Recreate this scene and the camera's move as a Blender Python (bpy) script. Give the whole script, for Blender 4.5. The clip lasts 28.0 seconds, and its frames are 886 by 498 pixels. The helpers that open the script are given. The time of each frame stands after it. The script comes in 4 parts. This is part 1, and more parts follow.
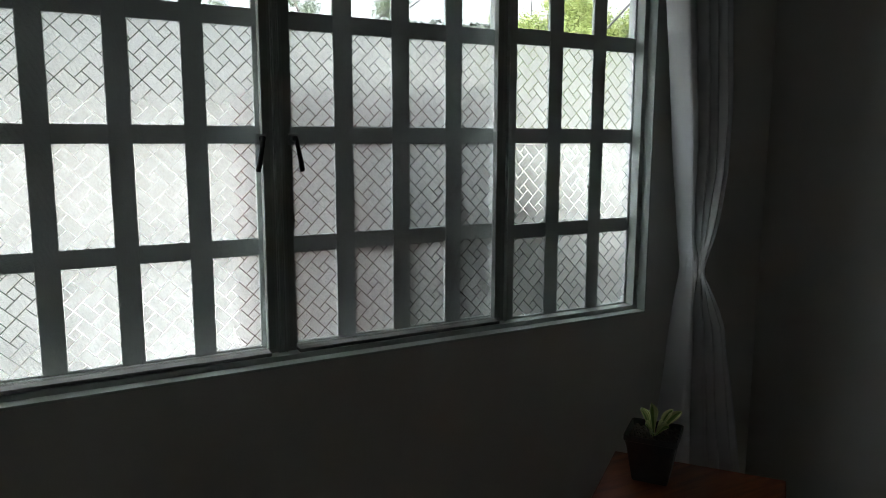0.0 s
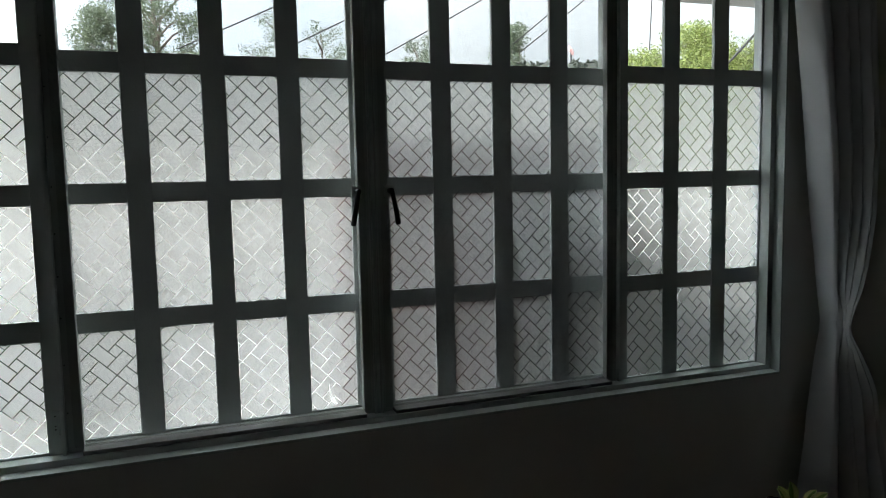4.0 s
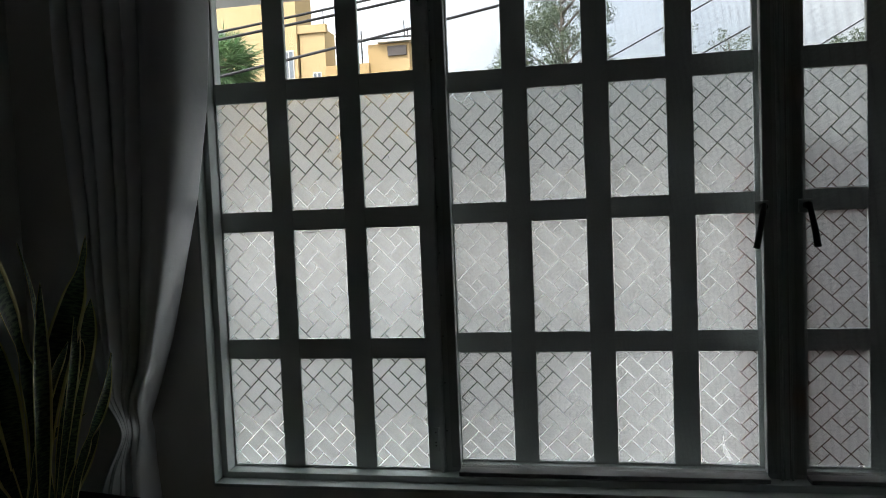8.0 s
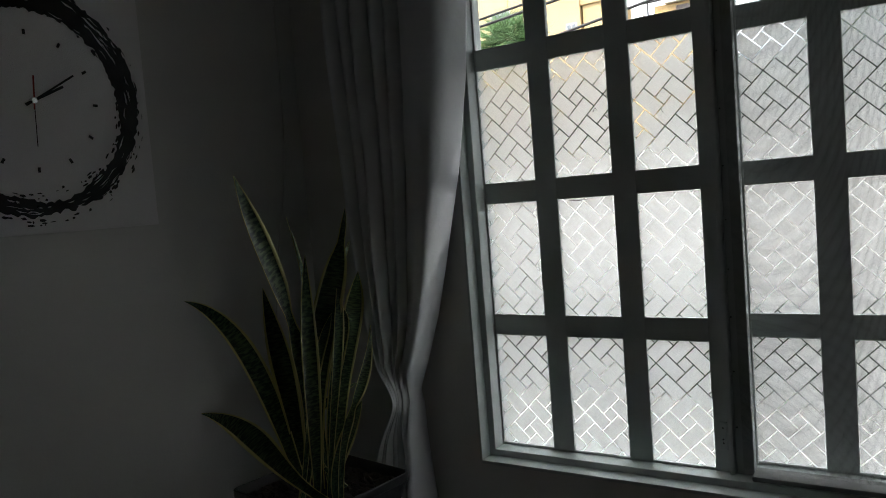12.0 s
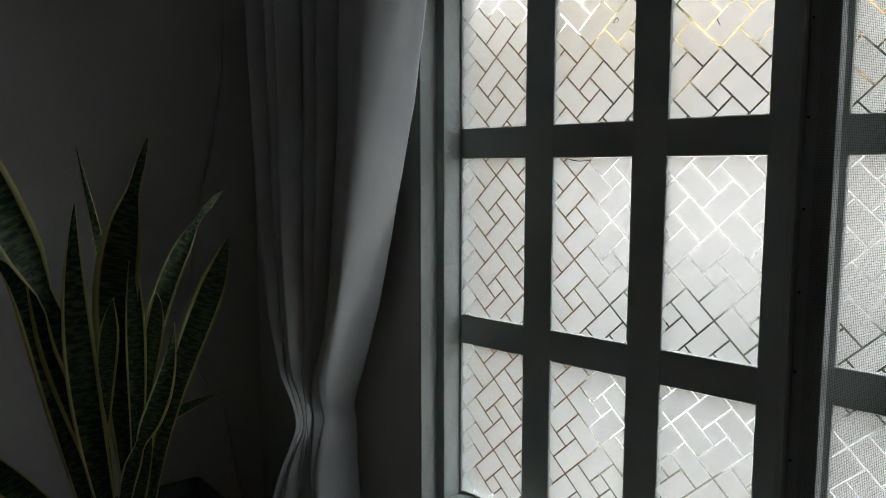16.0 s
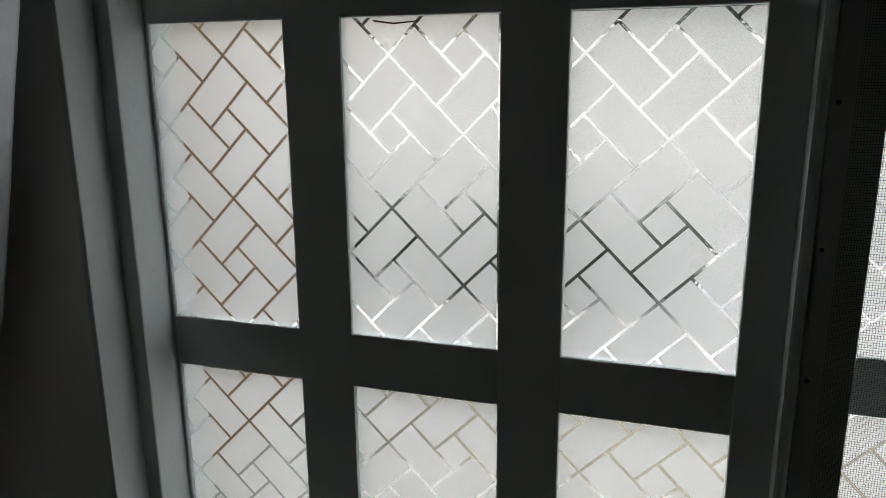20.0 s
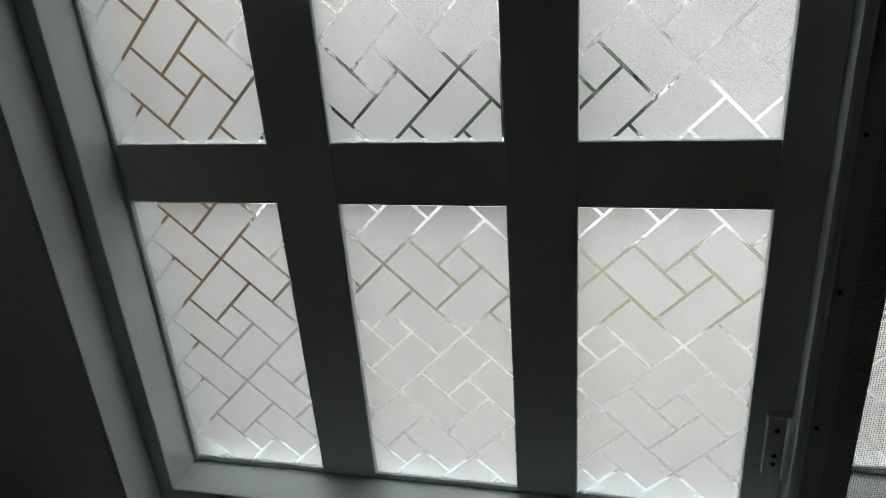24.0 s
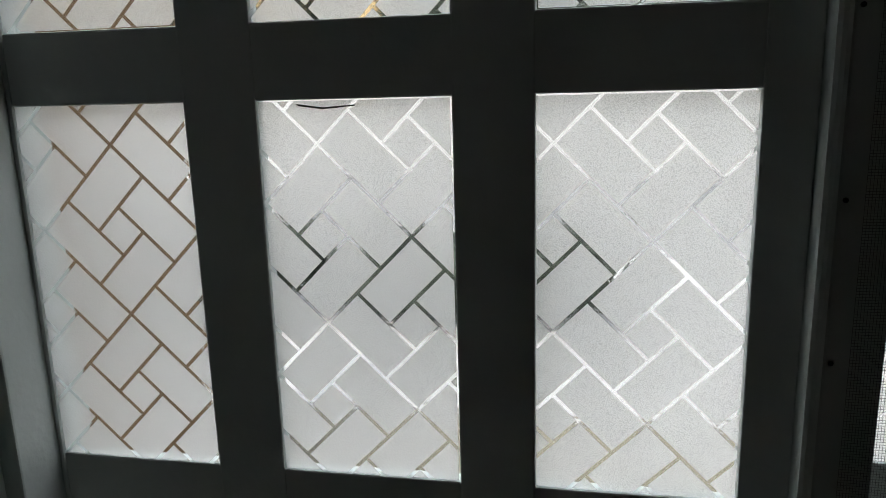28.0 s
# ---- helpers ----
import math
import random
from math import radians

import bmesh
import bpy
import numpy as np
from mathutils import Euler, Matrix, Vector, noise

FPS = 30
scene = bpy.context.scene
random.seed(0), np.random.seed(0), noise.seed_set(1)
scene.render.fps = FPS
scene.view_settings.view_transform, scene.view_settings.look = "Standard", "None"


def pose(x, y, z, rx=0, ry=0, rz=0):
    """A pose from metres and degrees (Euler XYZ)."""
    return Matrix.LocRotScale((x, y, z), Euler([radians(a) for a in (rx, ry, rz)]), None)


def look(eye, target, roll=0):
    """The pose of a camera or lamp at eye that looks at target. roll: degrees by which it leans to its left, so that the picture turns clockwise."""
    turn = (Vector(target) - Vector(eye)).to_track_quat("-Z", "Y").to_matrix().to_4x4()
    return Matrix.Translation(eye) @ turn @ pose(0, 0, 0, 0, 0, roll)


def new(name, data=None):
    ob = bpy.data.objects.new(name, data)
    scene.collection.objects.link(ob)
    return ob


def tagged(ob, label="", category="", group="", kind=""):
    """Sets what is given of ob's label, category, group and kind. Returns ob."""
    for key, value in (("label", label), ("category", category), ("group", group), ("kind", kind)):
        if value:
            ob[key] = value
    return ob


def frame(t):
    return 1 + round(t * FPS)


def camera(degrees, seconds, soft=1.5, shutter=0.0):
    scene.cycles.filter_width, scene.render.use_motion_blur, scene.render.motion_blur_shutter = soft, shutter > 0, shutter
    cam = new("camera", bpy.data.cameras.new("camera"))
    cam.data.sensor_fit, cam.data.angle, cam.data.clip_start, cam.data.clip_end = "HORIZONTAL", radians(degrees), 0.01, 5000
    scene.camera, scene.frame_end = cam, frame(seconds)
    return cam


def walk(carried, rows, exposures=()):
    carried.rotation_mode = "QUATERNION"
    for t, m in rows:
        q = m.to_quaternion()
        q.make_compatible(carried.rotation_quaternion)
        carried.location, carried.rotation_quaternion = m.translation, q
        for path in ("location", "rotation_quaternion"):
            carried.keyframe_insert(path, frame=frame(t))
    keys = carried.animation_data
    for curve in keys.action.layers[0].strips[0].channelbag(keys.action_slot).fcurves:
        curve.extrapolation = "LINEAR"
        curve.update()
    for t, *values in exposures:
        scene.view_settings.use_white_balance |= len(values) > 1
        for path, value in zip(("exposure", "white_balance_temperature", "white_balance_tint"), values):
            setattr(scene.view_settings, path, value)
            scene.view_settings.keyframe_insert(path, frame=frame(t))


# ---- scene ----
cam = camera(62.2, 28.0, soft=0.5)
PATH = [
    (0, (0.53, -1.502, 1.453), (1.498, 0.222, 1.151), 0.2),
    (0.5, (0.546, -1.499, 1.457), (1.485, 0.241, 1.154), -0.3),
    (1, (0.572, -1.493, 1.46), (1.471, 0.269, 1.16), -0.7),
    (1.5, (0.588, -1.493, 1.466), (1.425, 0.299, 1.167), -1.1),
    (2, (0.605, -1.484, 1.469), (1.391, 0.332, 1.176), -1.3),
    (2.5, (0.605, -1.489, 1.466), (1.341, 0.351, 1.2), -1.4),
    (4.5, (0.605, -1.401, 1.475), (1.271, 0.476, 1.299), -1.1),
    (5, (0.603, -1.375, 1.475), (1.235, 0.517, 1.32), -1.0),
    (5.5, (0.59, -1.344, 1.473), (1.159, 0.569, 1.341), -1.0),
    (6, (0.576, -1.334, 1.479), (1.055, 0.604, 1.37), -1.5),
    (6.5, (0.587, -1.322, 1.48), (0.938, 0.644, 1.376), -2.0),
    (7, (0.601, -1.301, 1.474), (0.716, 0.693, 1.376), -2.0),
    (7.5, (0.625, -1.283, 1.475), (0.485, 0.71, 1.375), -2.0),
    (8, (0.65, -1.276, 1.468), (0.288, 0.688, 1.356), -2.4),
    (8.5, (0.677, -1.28, 1.467), (0.123, 0.637, 1.34), -2.7),
    (9, (0.688, -1.272, 1.463), (0.035, 0.612, 1.319), -3.0),
    (9.5, (0.714, -1.274, 1.46), (-0.019, 0.58, 1.296), -3.2),
    (10, (0.724, -1.278, 1.458), (-0.076, 0.546, 1.279), -3.6),
    (10.5, (0.718, -1.27, 1.455), (-0.181, 0.507, 1.274), -4.4),
    (11, (0.696, -1.234, 1.455), (-0.264, 0.512, 1.275), -4.8),
    (11.5, (0.671, -1.196, 1.45), (-0.356, 0.512, 1.281), -4.6),
    (12, (0.646, -1.164, 1.453), (-0.433, 0.515, 1.319), -4.6),
    (12.5, (0.641, -1.122, 1.45), (-0.47, 0.539, 1.354), -4.9),
    (13, (0.654, -1.06, 1.446), (-0.516, 0.559, 1.351), -5.1),
    (13.5, (0.697, -0.975, 1.451), (-0.671, 0.479, 1.322), -4.0),
    (15.5, (0.652, -0.745, 1.427), (-0.746, 0.665, 1.194), -0.6),
    (16, (0.619, -0.703, 1.425), (-0.734, 0.753, 1.207), 0.0),
    (16.5, (0.592, -0.677, 1.422), (-0.743, 0.789, 1.163), -0.2),
    (17, (0.567, -0.637, 1.413), (-0.736, 0.844, 1.084), 0.2),
    (17.5, (0.536, -0.563, 1.407), (-0.745, 0.925, 1.029), 0.2),
    (18, (0.51, -0.511, 1.406), (-0.751, 0.986, 1.001), 0.3),
    (18.5, (0.474, -0.481, 1.408), (-0.752, 1.034, 0.96), 0.1),
    (19, (0.41, -0.457, 1.408), (-0.667, 1.158, 0.929), 0.2),
    (19.5, (0.356, -0.43, 1.406), (-0.48, 1.32, 0.918), -0.3),
    (20, (0.338, -0.418, 1.405), (-0.267, 1.43, 0.937), -0.5),
    (20.5, (0.325, -0.414, 1.408), (-0.202, 1.439, 0.869), -1.9),
    (21, (0.317, -0.418, 1.403), (-0.23, 1.415, 0.821), -3.0),
    (21.5, (0.313, -0.419, 1.389), (-0.233, 1.406, 0.78), -3.2),
    (22, (0.311, -0.412, 1.383), (-0.221, 1.367, 0.639), -4.1),
    (22.5, (0.309, -0.404, 1.372), (-0.189, 1.325, 0.497), -4.4),
    (24.5, (0.289, -0.374, 1.347), (-0.147, 1.429, 0.598), -4.4),
    (25, (0.283, -0.38, 1.355), (-0.126, 1.47, 0.714), -3.9),
    (25.5, (0.279, -0.375, 1.371), (-0.099, 1.506, 0.807), -3.0),
    (26, (0.282, -0.369, 1.379), (-0.081, 1.538, 0.899), -2.5),
    (26.5, (0.284, -0.351, 1.39), (-0.073, 1.573, 0.973), -2.1),
    (27, (0.289, -0.335, 1.412), (-0.077, 1.589, 1.01), -2.3),
    (27.5, (0.292, -0.344, 1.429), (-0.088, 1.585, 1.058), -2.0),
    (28, (0.298, -0.348, 1.442), (-0.076, 1.568, 1.009), -1.6),
]
walk(cam, [(t, look(eye, target, roll)) for t, eye, target, roll in PATH], exposures=[(0.0, 2.32, 6750, 7), (2.0, 2.1, 6750, 7), (5.0, 1.56, 6700, 8), (7.0, 1.2, 6700, 10), (10.0, 1.75, 6750, 11), (13.0, 1.85, 6800, 12), (16.0, 1.85, 6800, 12), (20.0, 1.65, 6850, 13), (28.0, 1.45, 6800, 12)])

# ---- light ----
SUN_EL, SUN_AZ = 58.0, 205.0
world = bpy.data.worlds.new("sky")
scene.world = world
world.use_nodes = True
wn, wl = world.node_tree.nodes, world.node_tree.links
wn.clear()
sky = wn.new("ShaderNodeTexSky")
sky.sky_type, sky.sun_disc = "NISHITA", False
sky.sun_elevation, sky.sun_rotation = radians(SUN_EL), radians(SUN_AZ)
sky.dust_density, sky.air_density = 4.0, 1.0
tc = wn.new("ShaderNodeTexCoord")
cloud = wn.new("ShaderNodeTexNoise")
cloud.inputs["Scale"].default_value, cloud.inputs["Detail"].default_value = 2.2, 5.0
ramp = wn.new("ShaderNodeValToRGB")
ramp.color_ramp.elements[0].position, ramp.color_ramp.elements[1].position = 0.3, 0.62
ramp.color_ramp.elements[0].color, ramp.color_ramp.elements[1].color = (0.45, 0.45, 0.45, 1), (1, 1, 1, 1)
mixw = wn.new("ShaderNodeMixRGB")
mixw.inputs[2].default_value = (4.75, 5.1, 5.5, 1)
bg = wn.new("ShaderNodeBackground")
bg.inputs["Strength"].default_value = 0.10
outw = wn.new("ShaderNodeOutputWorld")
wl.new(tc.outputs["Generated"], cloud.inputs["Vector"])
wl.new(cloud.outputs["Fac"], ramp.inputs[0])
wl.new(ramp.outputs[0], mixw.inputs[0])
wl.new(sky.outputs[0], mixw.inputs[1])
sep = wn.new("ShaderNodeSeparateXYZ")
wl.new(tc.outputs["Generated"], sep.inputs[0])
rise = wn.new("ShaderNodeMapRange")
rise.inputs["From Min"].default_value, rise.inputs["From Max"].default_value = 0.0, 1.0
rise.inputs["To Min"].default_value, rise.inputs["To Max"].default_value = 0.66, 3.3
wl.new(sep.outputs["Z"], rise.inputs["Value"])
over = wn.new("ShaderNodeVectorMath")
over.operation = "SCALE"
wl.new(mixw.outputs[0], over.inputs[0])
side = wn.new("ShaderNodeMapRange")
side.inputs["From Min"].default_value, side.inputs["From Max"].default_value = -1.0, 1.0
side.inputs["To Min"].default_value, side.inputs["To Max"].default_value = 1.0, 0.0
wl.new(sep.outputs["X"], side.inputs["Value"])
both = wn.new("ShaderNodeMath")
both.operation = "MULTIPLY"
west = wn.new("ShaderNodeMath")
west.operation, west.inputs[1].default_value = "POWER", 4.0
wl.new(side.outputs[0], west.inputs[0])
glow = wn.new("ShaderNodeMath")
glow.operation, glow.inputs[1].default_value, glow.inputs[2].default_value = "MULTIPLY_ADD", 4.6, 0.7
wl.new(west.outputs[0], glow.inputs[0])
wl.new(rise.outputs[0], both.inputs[0])
wl.new(glow.outputs[0], both.inputs[1])
wl.new(both.outputs[0], over.inputs["Scale"])
wl.new(over.outputs[0], bg.inputs["Color"])
wl.new(bg.outputs[0], outw.inputs["Surface"])
sun = new("sun", bpy.data.lights.new("sun", "SUN"))
sun.data.energy, sun.data.angle, sun.data.color = 1.6, radians(5), (1.0, 0.975, 0.94)
_az, _el = radians(SUN_AZ), radians(SUN_EL)
sun.matrix_world = look((math.sin(_az) * math.cos(_el) * 40, math.cos(_az) * math.cos(_el) * 40, math.sin(_el) * 40), (0, 0, 0))


# ---- materials ----
def shade(name):
    m = bpy.data.materials.new(name)
    m.use_nodes = True
    n = m.node_tree.nodes
    return m, n, m.node_tree.links, n["Principled BSDF"]


def surface(name, a, b, scale=8.0, rough=0.6, bump=0.1, fine=120.0, metal=0.0, spec=0.5, stretch=(1, 1, 1), low=0.35, high=0.65, per_object=0.0):
    """Two tones mixed by a coarse noise, with fine relief; sizes in metres."""
    m, n, l, p = shade(name)
    co = n.new("ShaderNodeTexCoord")
    mp = n.new("ShaderNodeMapping")
    mp.inputs["Scale"].default_value = stretch
    l.new(co.outputs["Object"], mp.inputs["Vector"])
    big = n.new("ShaderNodeTexNoise")
    big.inputs["Scale"].default_value, big.inputs["Detail"].default_value = scale, 6.0
    l.new(mp.outputs[0], big.inputs["Vector"])
    rp = n.new("ShaderNodeValToRGB")
    rp.color_ramp.elements[0].position, rp.color_ramp.elements[1].position = low, high
    rp.color_ramp.elements[0].color, rp.color_ramp.elements[1].color = (*a, 1), (*b, 1)
    l.new(big.outputs["Fac"], rp.inputs[0])
    tone = rp.outputs[0]
    if per_object:
        info = n.new("ShaderNodeObjectInfo")
        hsv = n.new("ShaderNodeHueSaturation")
        mr = n.new("ShaderNodeMapRange")
        mr.inputs["To Min"].default_value, mr.inputs["To Max"].default_value = 1 - per_object, 1 + per_object
        l.new(info.outputs["Random"], mr.inputs["Value"])
        l.new(mr.outputs[0], hsv.inputs["Value"])
        l.new(tone, hsv.inputs["Color"])
        tone = hsv.outputs[0]
    l.new(tone, p.inputs["Base Color"])
    small = n.new("ShaderNodeTexNoise")
    small.inputs["Scale"].default_value, small.inputs["Detail"].default_value = fine, 3.0
    l.new(mp.outputs[0], small.inputs["Vector"])
    rr = n.new("ShaderNodeMapRange")
    rr.inputs["To Min"].default_value, rr.inputs["To Max"].default_value = max(0.02, rough - 0.1), min(1.0, rough + 0.1)
    l.new(small.outputs["Fac"], rr.inputs["Value"])
    l.new(rr.outputs[0], p.inputs["Roughness"])
    if bump:
        bp = n.new("ShaderNodeBump")
        bp.inputs["Strength"].default_value, bp.inputs["Distance"].default_value = bump, 0.004
        l.new(small.outputs["Fac"], bp.inputs["Height"])
        l.new(bp.outputs[0], p.inputs["Normal"])
    p.inputs["Metallic"].default_value = metal
    p.inputs["Specular IOR Level"].default_value = spec
    return m


M_WALL = surface("wall_paint", (0.69, 0.69, 0.66), (0.75, 0.75, 0.72), 1.6, 0.36, 0.12, 220, spec=0.5)
M_CEIL = surface("ceiling_paint", (0.82, 0.82, 0.8), (0.86, 0.86, 0.84), 1.2, 0.85, 0.15, 150, spec=0.2)
M_FLOOR = surface("floor_tile", (0.27, 0.20, 0.155), (0.36, 0.275, 0.215), 2.0, 0.4, 0.05, 90)
M_STEEL = surface("painted_steel", (0.60, 0.64, 0.62), (0.68, 0.72, 0.70), 9, 0.42, 0.12, 160, spec=0.5)
M_FRAME = surface("painted_frame", (0.52, 0.57, 0.55), (0.61, 0.66, 0.64), 7, 0.38, 0.12, 140, spec=0.5)
M_SCREENF = surface("screen_frame_paint", (0.46, 0.49, 0.475), (0.54, 0.57, 0.555), 10, 0.5, 0.1, 160)
# Darker than the screen frame to offset too much light on the ledge.
M_DARKRAIL = surface("shade_toned_rail", (0.22, 0.225, 0.215), (0.34, 0.34, 0.33), 12, 0.7, 0.2, 160)
M_WIRE = surface("mesh_wire", (0.10, 0.10, 0.10), (0.16, 0.16, 0.16), 30, 0.6, 0)
M_BLACKMETAL = surface("black_metal", (0.012, 0.012, 0.012), (0.03, 0.03, 0.03), 40, 0.4, 0.1, 200, metal=0.3)
M_WHITE = surface("white_laminate", (0.66, 0.66, 0.62), (0.74, 0.74, 0.70), 4, 0.4, 0.05, 100)
M_POT = surface("black_plastic", (0.008, 0.008, 0.009), (0.02, 0.02, 0.02), 20, 0.42, 0.15, 150)
M_SOIL = surface("soil", (0.02, 0.014, 0.01), (0.09, 0.07, 0.055), 160, 0.95, 0.9, 300)
M_WOOD = surface("mahogany_wood", (0.11, 0.028, 0.014), (0.22, 0.062, 0.028), 7, 0.35, 0.1, 60, stretch=(1, 9, 9))
M_CANVAS = surface("canvas_cloth", (0.88, 0.87, 0.87), (0.92, 0.91, 0.91), 5, 0.85, 0.4, 700, spec=0.2)
M_INK = surface("black_ink", (0.006, 0.007, 0.007), (0.03, 0.033, 0.032), 30, 0.6, 0.3, 120)
M_CHROME = surface("chrome", (0.6, 0.6, 0.6), (0.7, 0.7, 0.7), 20, 0.2, 0, metal=1.0)
M_TAIL = surface("dull_red_paint", (0.28, 0.03, 0.025), (0.36, 0.05, 0.04), 20, 0.5, 0)
M_YELLOW = surface("yellow_plaster", (0.46, 0.335, 0.17), (0.56, 0.42, 0.235), 0.35, 0.9, 0.3, 12, spec=0.2)
M_OCHRE = surface("ochre_plaster", (0.42, 0.285, 0.135), (0.52, 0.375, 0.2), 0.5, 0.9, 0.3, 12, spec=0.2)
# Kept dark so the added wall dims the left panes.
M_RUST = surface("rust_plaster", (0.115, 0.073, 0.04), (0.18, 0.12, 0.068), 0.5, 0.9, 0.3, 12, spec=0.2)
M_PALEWALL = surface("pale_plaster", (0.60, 0.58, 0.54), (0.76, 0.74, 0.70), 0.5, 0.9, 0.3, 10, spec=0.2)
M_BOUND = surface("boundary_plaster", (0.30, 0.297, 0.288), (0.38, 0.376, 0.366), 0.4, 0.9, 0.3, 10, spec=0.2)
M_EAVE = surface("eave_plaster", (0.5, 0.49, 0.46), (0.68, 0.67, 0.64), 6, 0.9, 0.5, 60, spec=0.2)
M_BROWN = surface("brown_slab_coat", (0.10, 0.046, 0.038), (0.15, 0.07, 0.06), 0.8, 0.85, 0.3, 20)
M_ROOFDARK = surface("dark_roof", (0.07, 0.06, 0.055), (0.14, 0.12, 0.11), 1.5, 0.9, 0.3, 20)
M_ASPHALT = surface("asphalt", (0.07, 0.07, 0.07), (0.13, 0.128, 0.125), 0.6, 0.95, 0.5, 60)
M_CONCRETE = surface("pavement_concrete", (0.165, 0.163, 0.158), (0.235, 0.232, 0.226), 0.9, 0.9, 0.4, 40, per_object=0.07)
M_APRON = surface("apron_concrete", (0.15, 0.148, 0.143), (0.21, 0.207, 0.2), 1.2, 0.9, 0.4, 40)
M_GROUND = surface("ground_earth", (0.05, 0.045, 0.032), (0.11, 0.10, 0.07), 0.3, 0.95, 0.5, 10)
M_BARK = surface("bark", (0.07, 0.055, 0.045), (0.16, 0.13, 0.11), 6, 0.95, 0.8, 40, stretch=(1, 1, 0.3))
M_CABLE = surface("cable_rubber", (0.012, 0.012, 0.013), (0.03, 0.03, 0.03), 5, 0.7, 0)
M_DARKGLASS = surface("window_glass_dark", (0.10, 0.12, 0.14), (0.2, 0.22, 0.24), 1.0, 0.12, 0)
M_PINK = surface("faded_pink_paint", (0.42, 0.24, 0.24), (0.55, 0.34, 0.33), 4, 0.7, 0.1)


def leafy(name, a, b, trans=0.42):
    m, n, l, p = shade(name)
    geo = n.new("ShaderNodeNewGeometry")
    rp = n.new("ShaderNodeValToRGB")
    rp.color_ramp.elements[0].color, rp.color_ramp.elements[1].color = (*a, 1), (*b, 1)
    l.new(geo.outputs["Random Per Island"], rp.inputs[0])
    l.new(rp.outputs[0], p.inputs["Base Color"])
    p.inputs["Roughness"].default_value = 0.55
    tr = n.new("ShaderNodeBsdfTranslucent")
    l.new(rp.outputs[0], tr.inputs["Color"])
    mx = n.new("ShaderNodeMixShader")
    mx.inputs[0].default_value = trans
    l.new(p.outputs[0], mx.inputs[1])
    l.new(tr.outputs[0], mx.inputs[2])
    l.new(mx.outputs[0], n["Material Output"].inputs["Surface"])
    return m


M_LEAF_GREY = leafy("foliage_grey_green", (0.08, 0.11, 0.065), (0.17, 0.205, 0.13))
M_LEAF_LIME = leafy("foliage_lime", (0.09, 0.125, 0.03), (0.25, 0.29, 0.085))
M_LEAF_PALM = leafy("palm_foliage", (0.06, 0.13, 0.05), (0.17, 0.27, 0.12))
# Near-black so the added clumps read dark through the joints.
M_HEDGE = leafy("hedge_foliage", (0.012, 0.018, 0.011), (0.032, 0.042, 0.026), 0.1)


def glass_mat():
    m, n, l, p = shade("clear_glass")
    p.inputs["Base Color"].default_value = (0.96, 0.98, 0.97, 1)
    p.inputs["Transmission Weight"].default_value = 1.0
    p.inputs["Roughness"].default_value = 0.0
    p.inputs["IOR"].default_value = 1.45
    return m


def film_mat():
    """Frosted adhesive film: part scatters all round, part blurs what lies behind."""
    m, n, l, p = shade("frosted_film")
    co = n.new("ShaderNodeTexCoord")
    gr = n.new("ShaderNodeTexNoise")
    gr.inputs["Scale"].default_value, gr.inputs["Detail"].default_value = 900.0, 2.0
    l.new(co.outputs["Object"], gr.inputs["Vector"])
    bp = n.new("ShaderNodeBump")
    bp.inputs["Strength"].default_value, bp.inputs["Distance"].default_value = 0.35, 0.0006
    l.new(gr.outputs["Fac"], bp.inputs["Height"])
    gv = n.new("ShaderNodeTexVoronoi")
    gv.inputs["Scale"].default_value = 1700.0
    l.new(co.outputs["Object"], gv.inputs["Vector"])
    gm = n.new("ShaderNodeMapRange")
    gm.inputs["To Min"].default_value, gm.inputs["To Max"].default_value = 1.24, 0.72
    l.new(gv.outputs["Distance"], gm.inputs["Value"])
    tr = n.new("ShaderNodeBsdfTranslucent")
    tr.inputs["Color"].default_value = (0.96, 0.955, 0.935, 1)
    rf = n.new("ShaderNodeBsdfRefraction")
    rf.inputs["Color"].default_value = (0.95, 0.945, 0.925, 1)
    rf.inputs["Roughness"].default_value, rf.inputs["IOR"].default_value = 0.68, 1.35
    l.new(bp.outputs[0], rf.inputs["Normal"])
    for sh in (tr, rf):
        gs = n.new("ShaderNodeVectorMath")
        gs.operation = "SCALE"
        gs.inputs[0].default_value = sh.inputs["Color"].default_value[:3]
        l.new(gm.outputs[0], gs.inputs["Scale"])
        l.new(gs.outputs[0], sh.inputs["Color"])
    gl = n.new("ShaderNodeBsdfDiffuse")
    gl.inputs["Color"].default_value = (0.75, 0.76, 0.75, 1)
    mx = n.new("ShaderNodeMixShader")
    mx.inputs[0].default_value = 0.6
    l.new(tr.outputs[0], mx.inputs[1])
    l.new(rf.outputs[0], mx.inputs[2])
    my = n.new("ShaderNodeMixShader")
    my.inputs[0].default_value = 0.06
    l.new(mx.outputs[0], my.inputs[1])
    l.new(gl.outputs[0], my.inputs[2])
    l.new(my.outputs[0], n["Material Output"].inputs["Surface"])
    return m


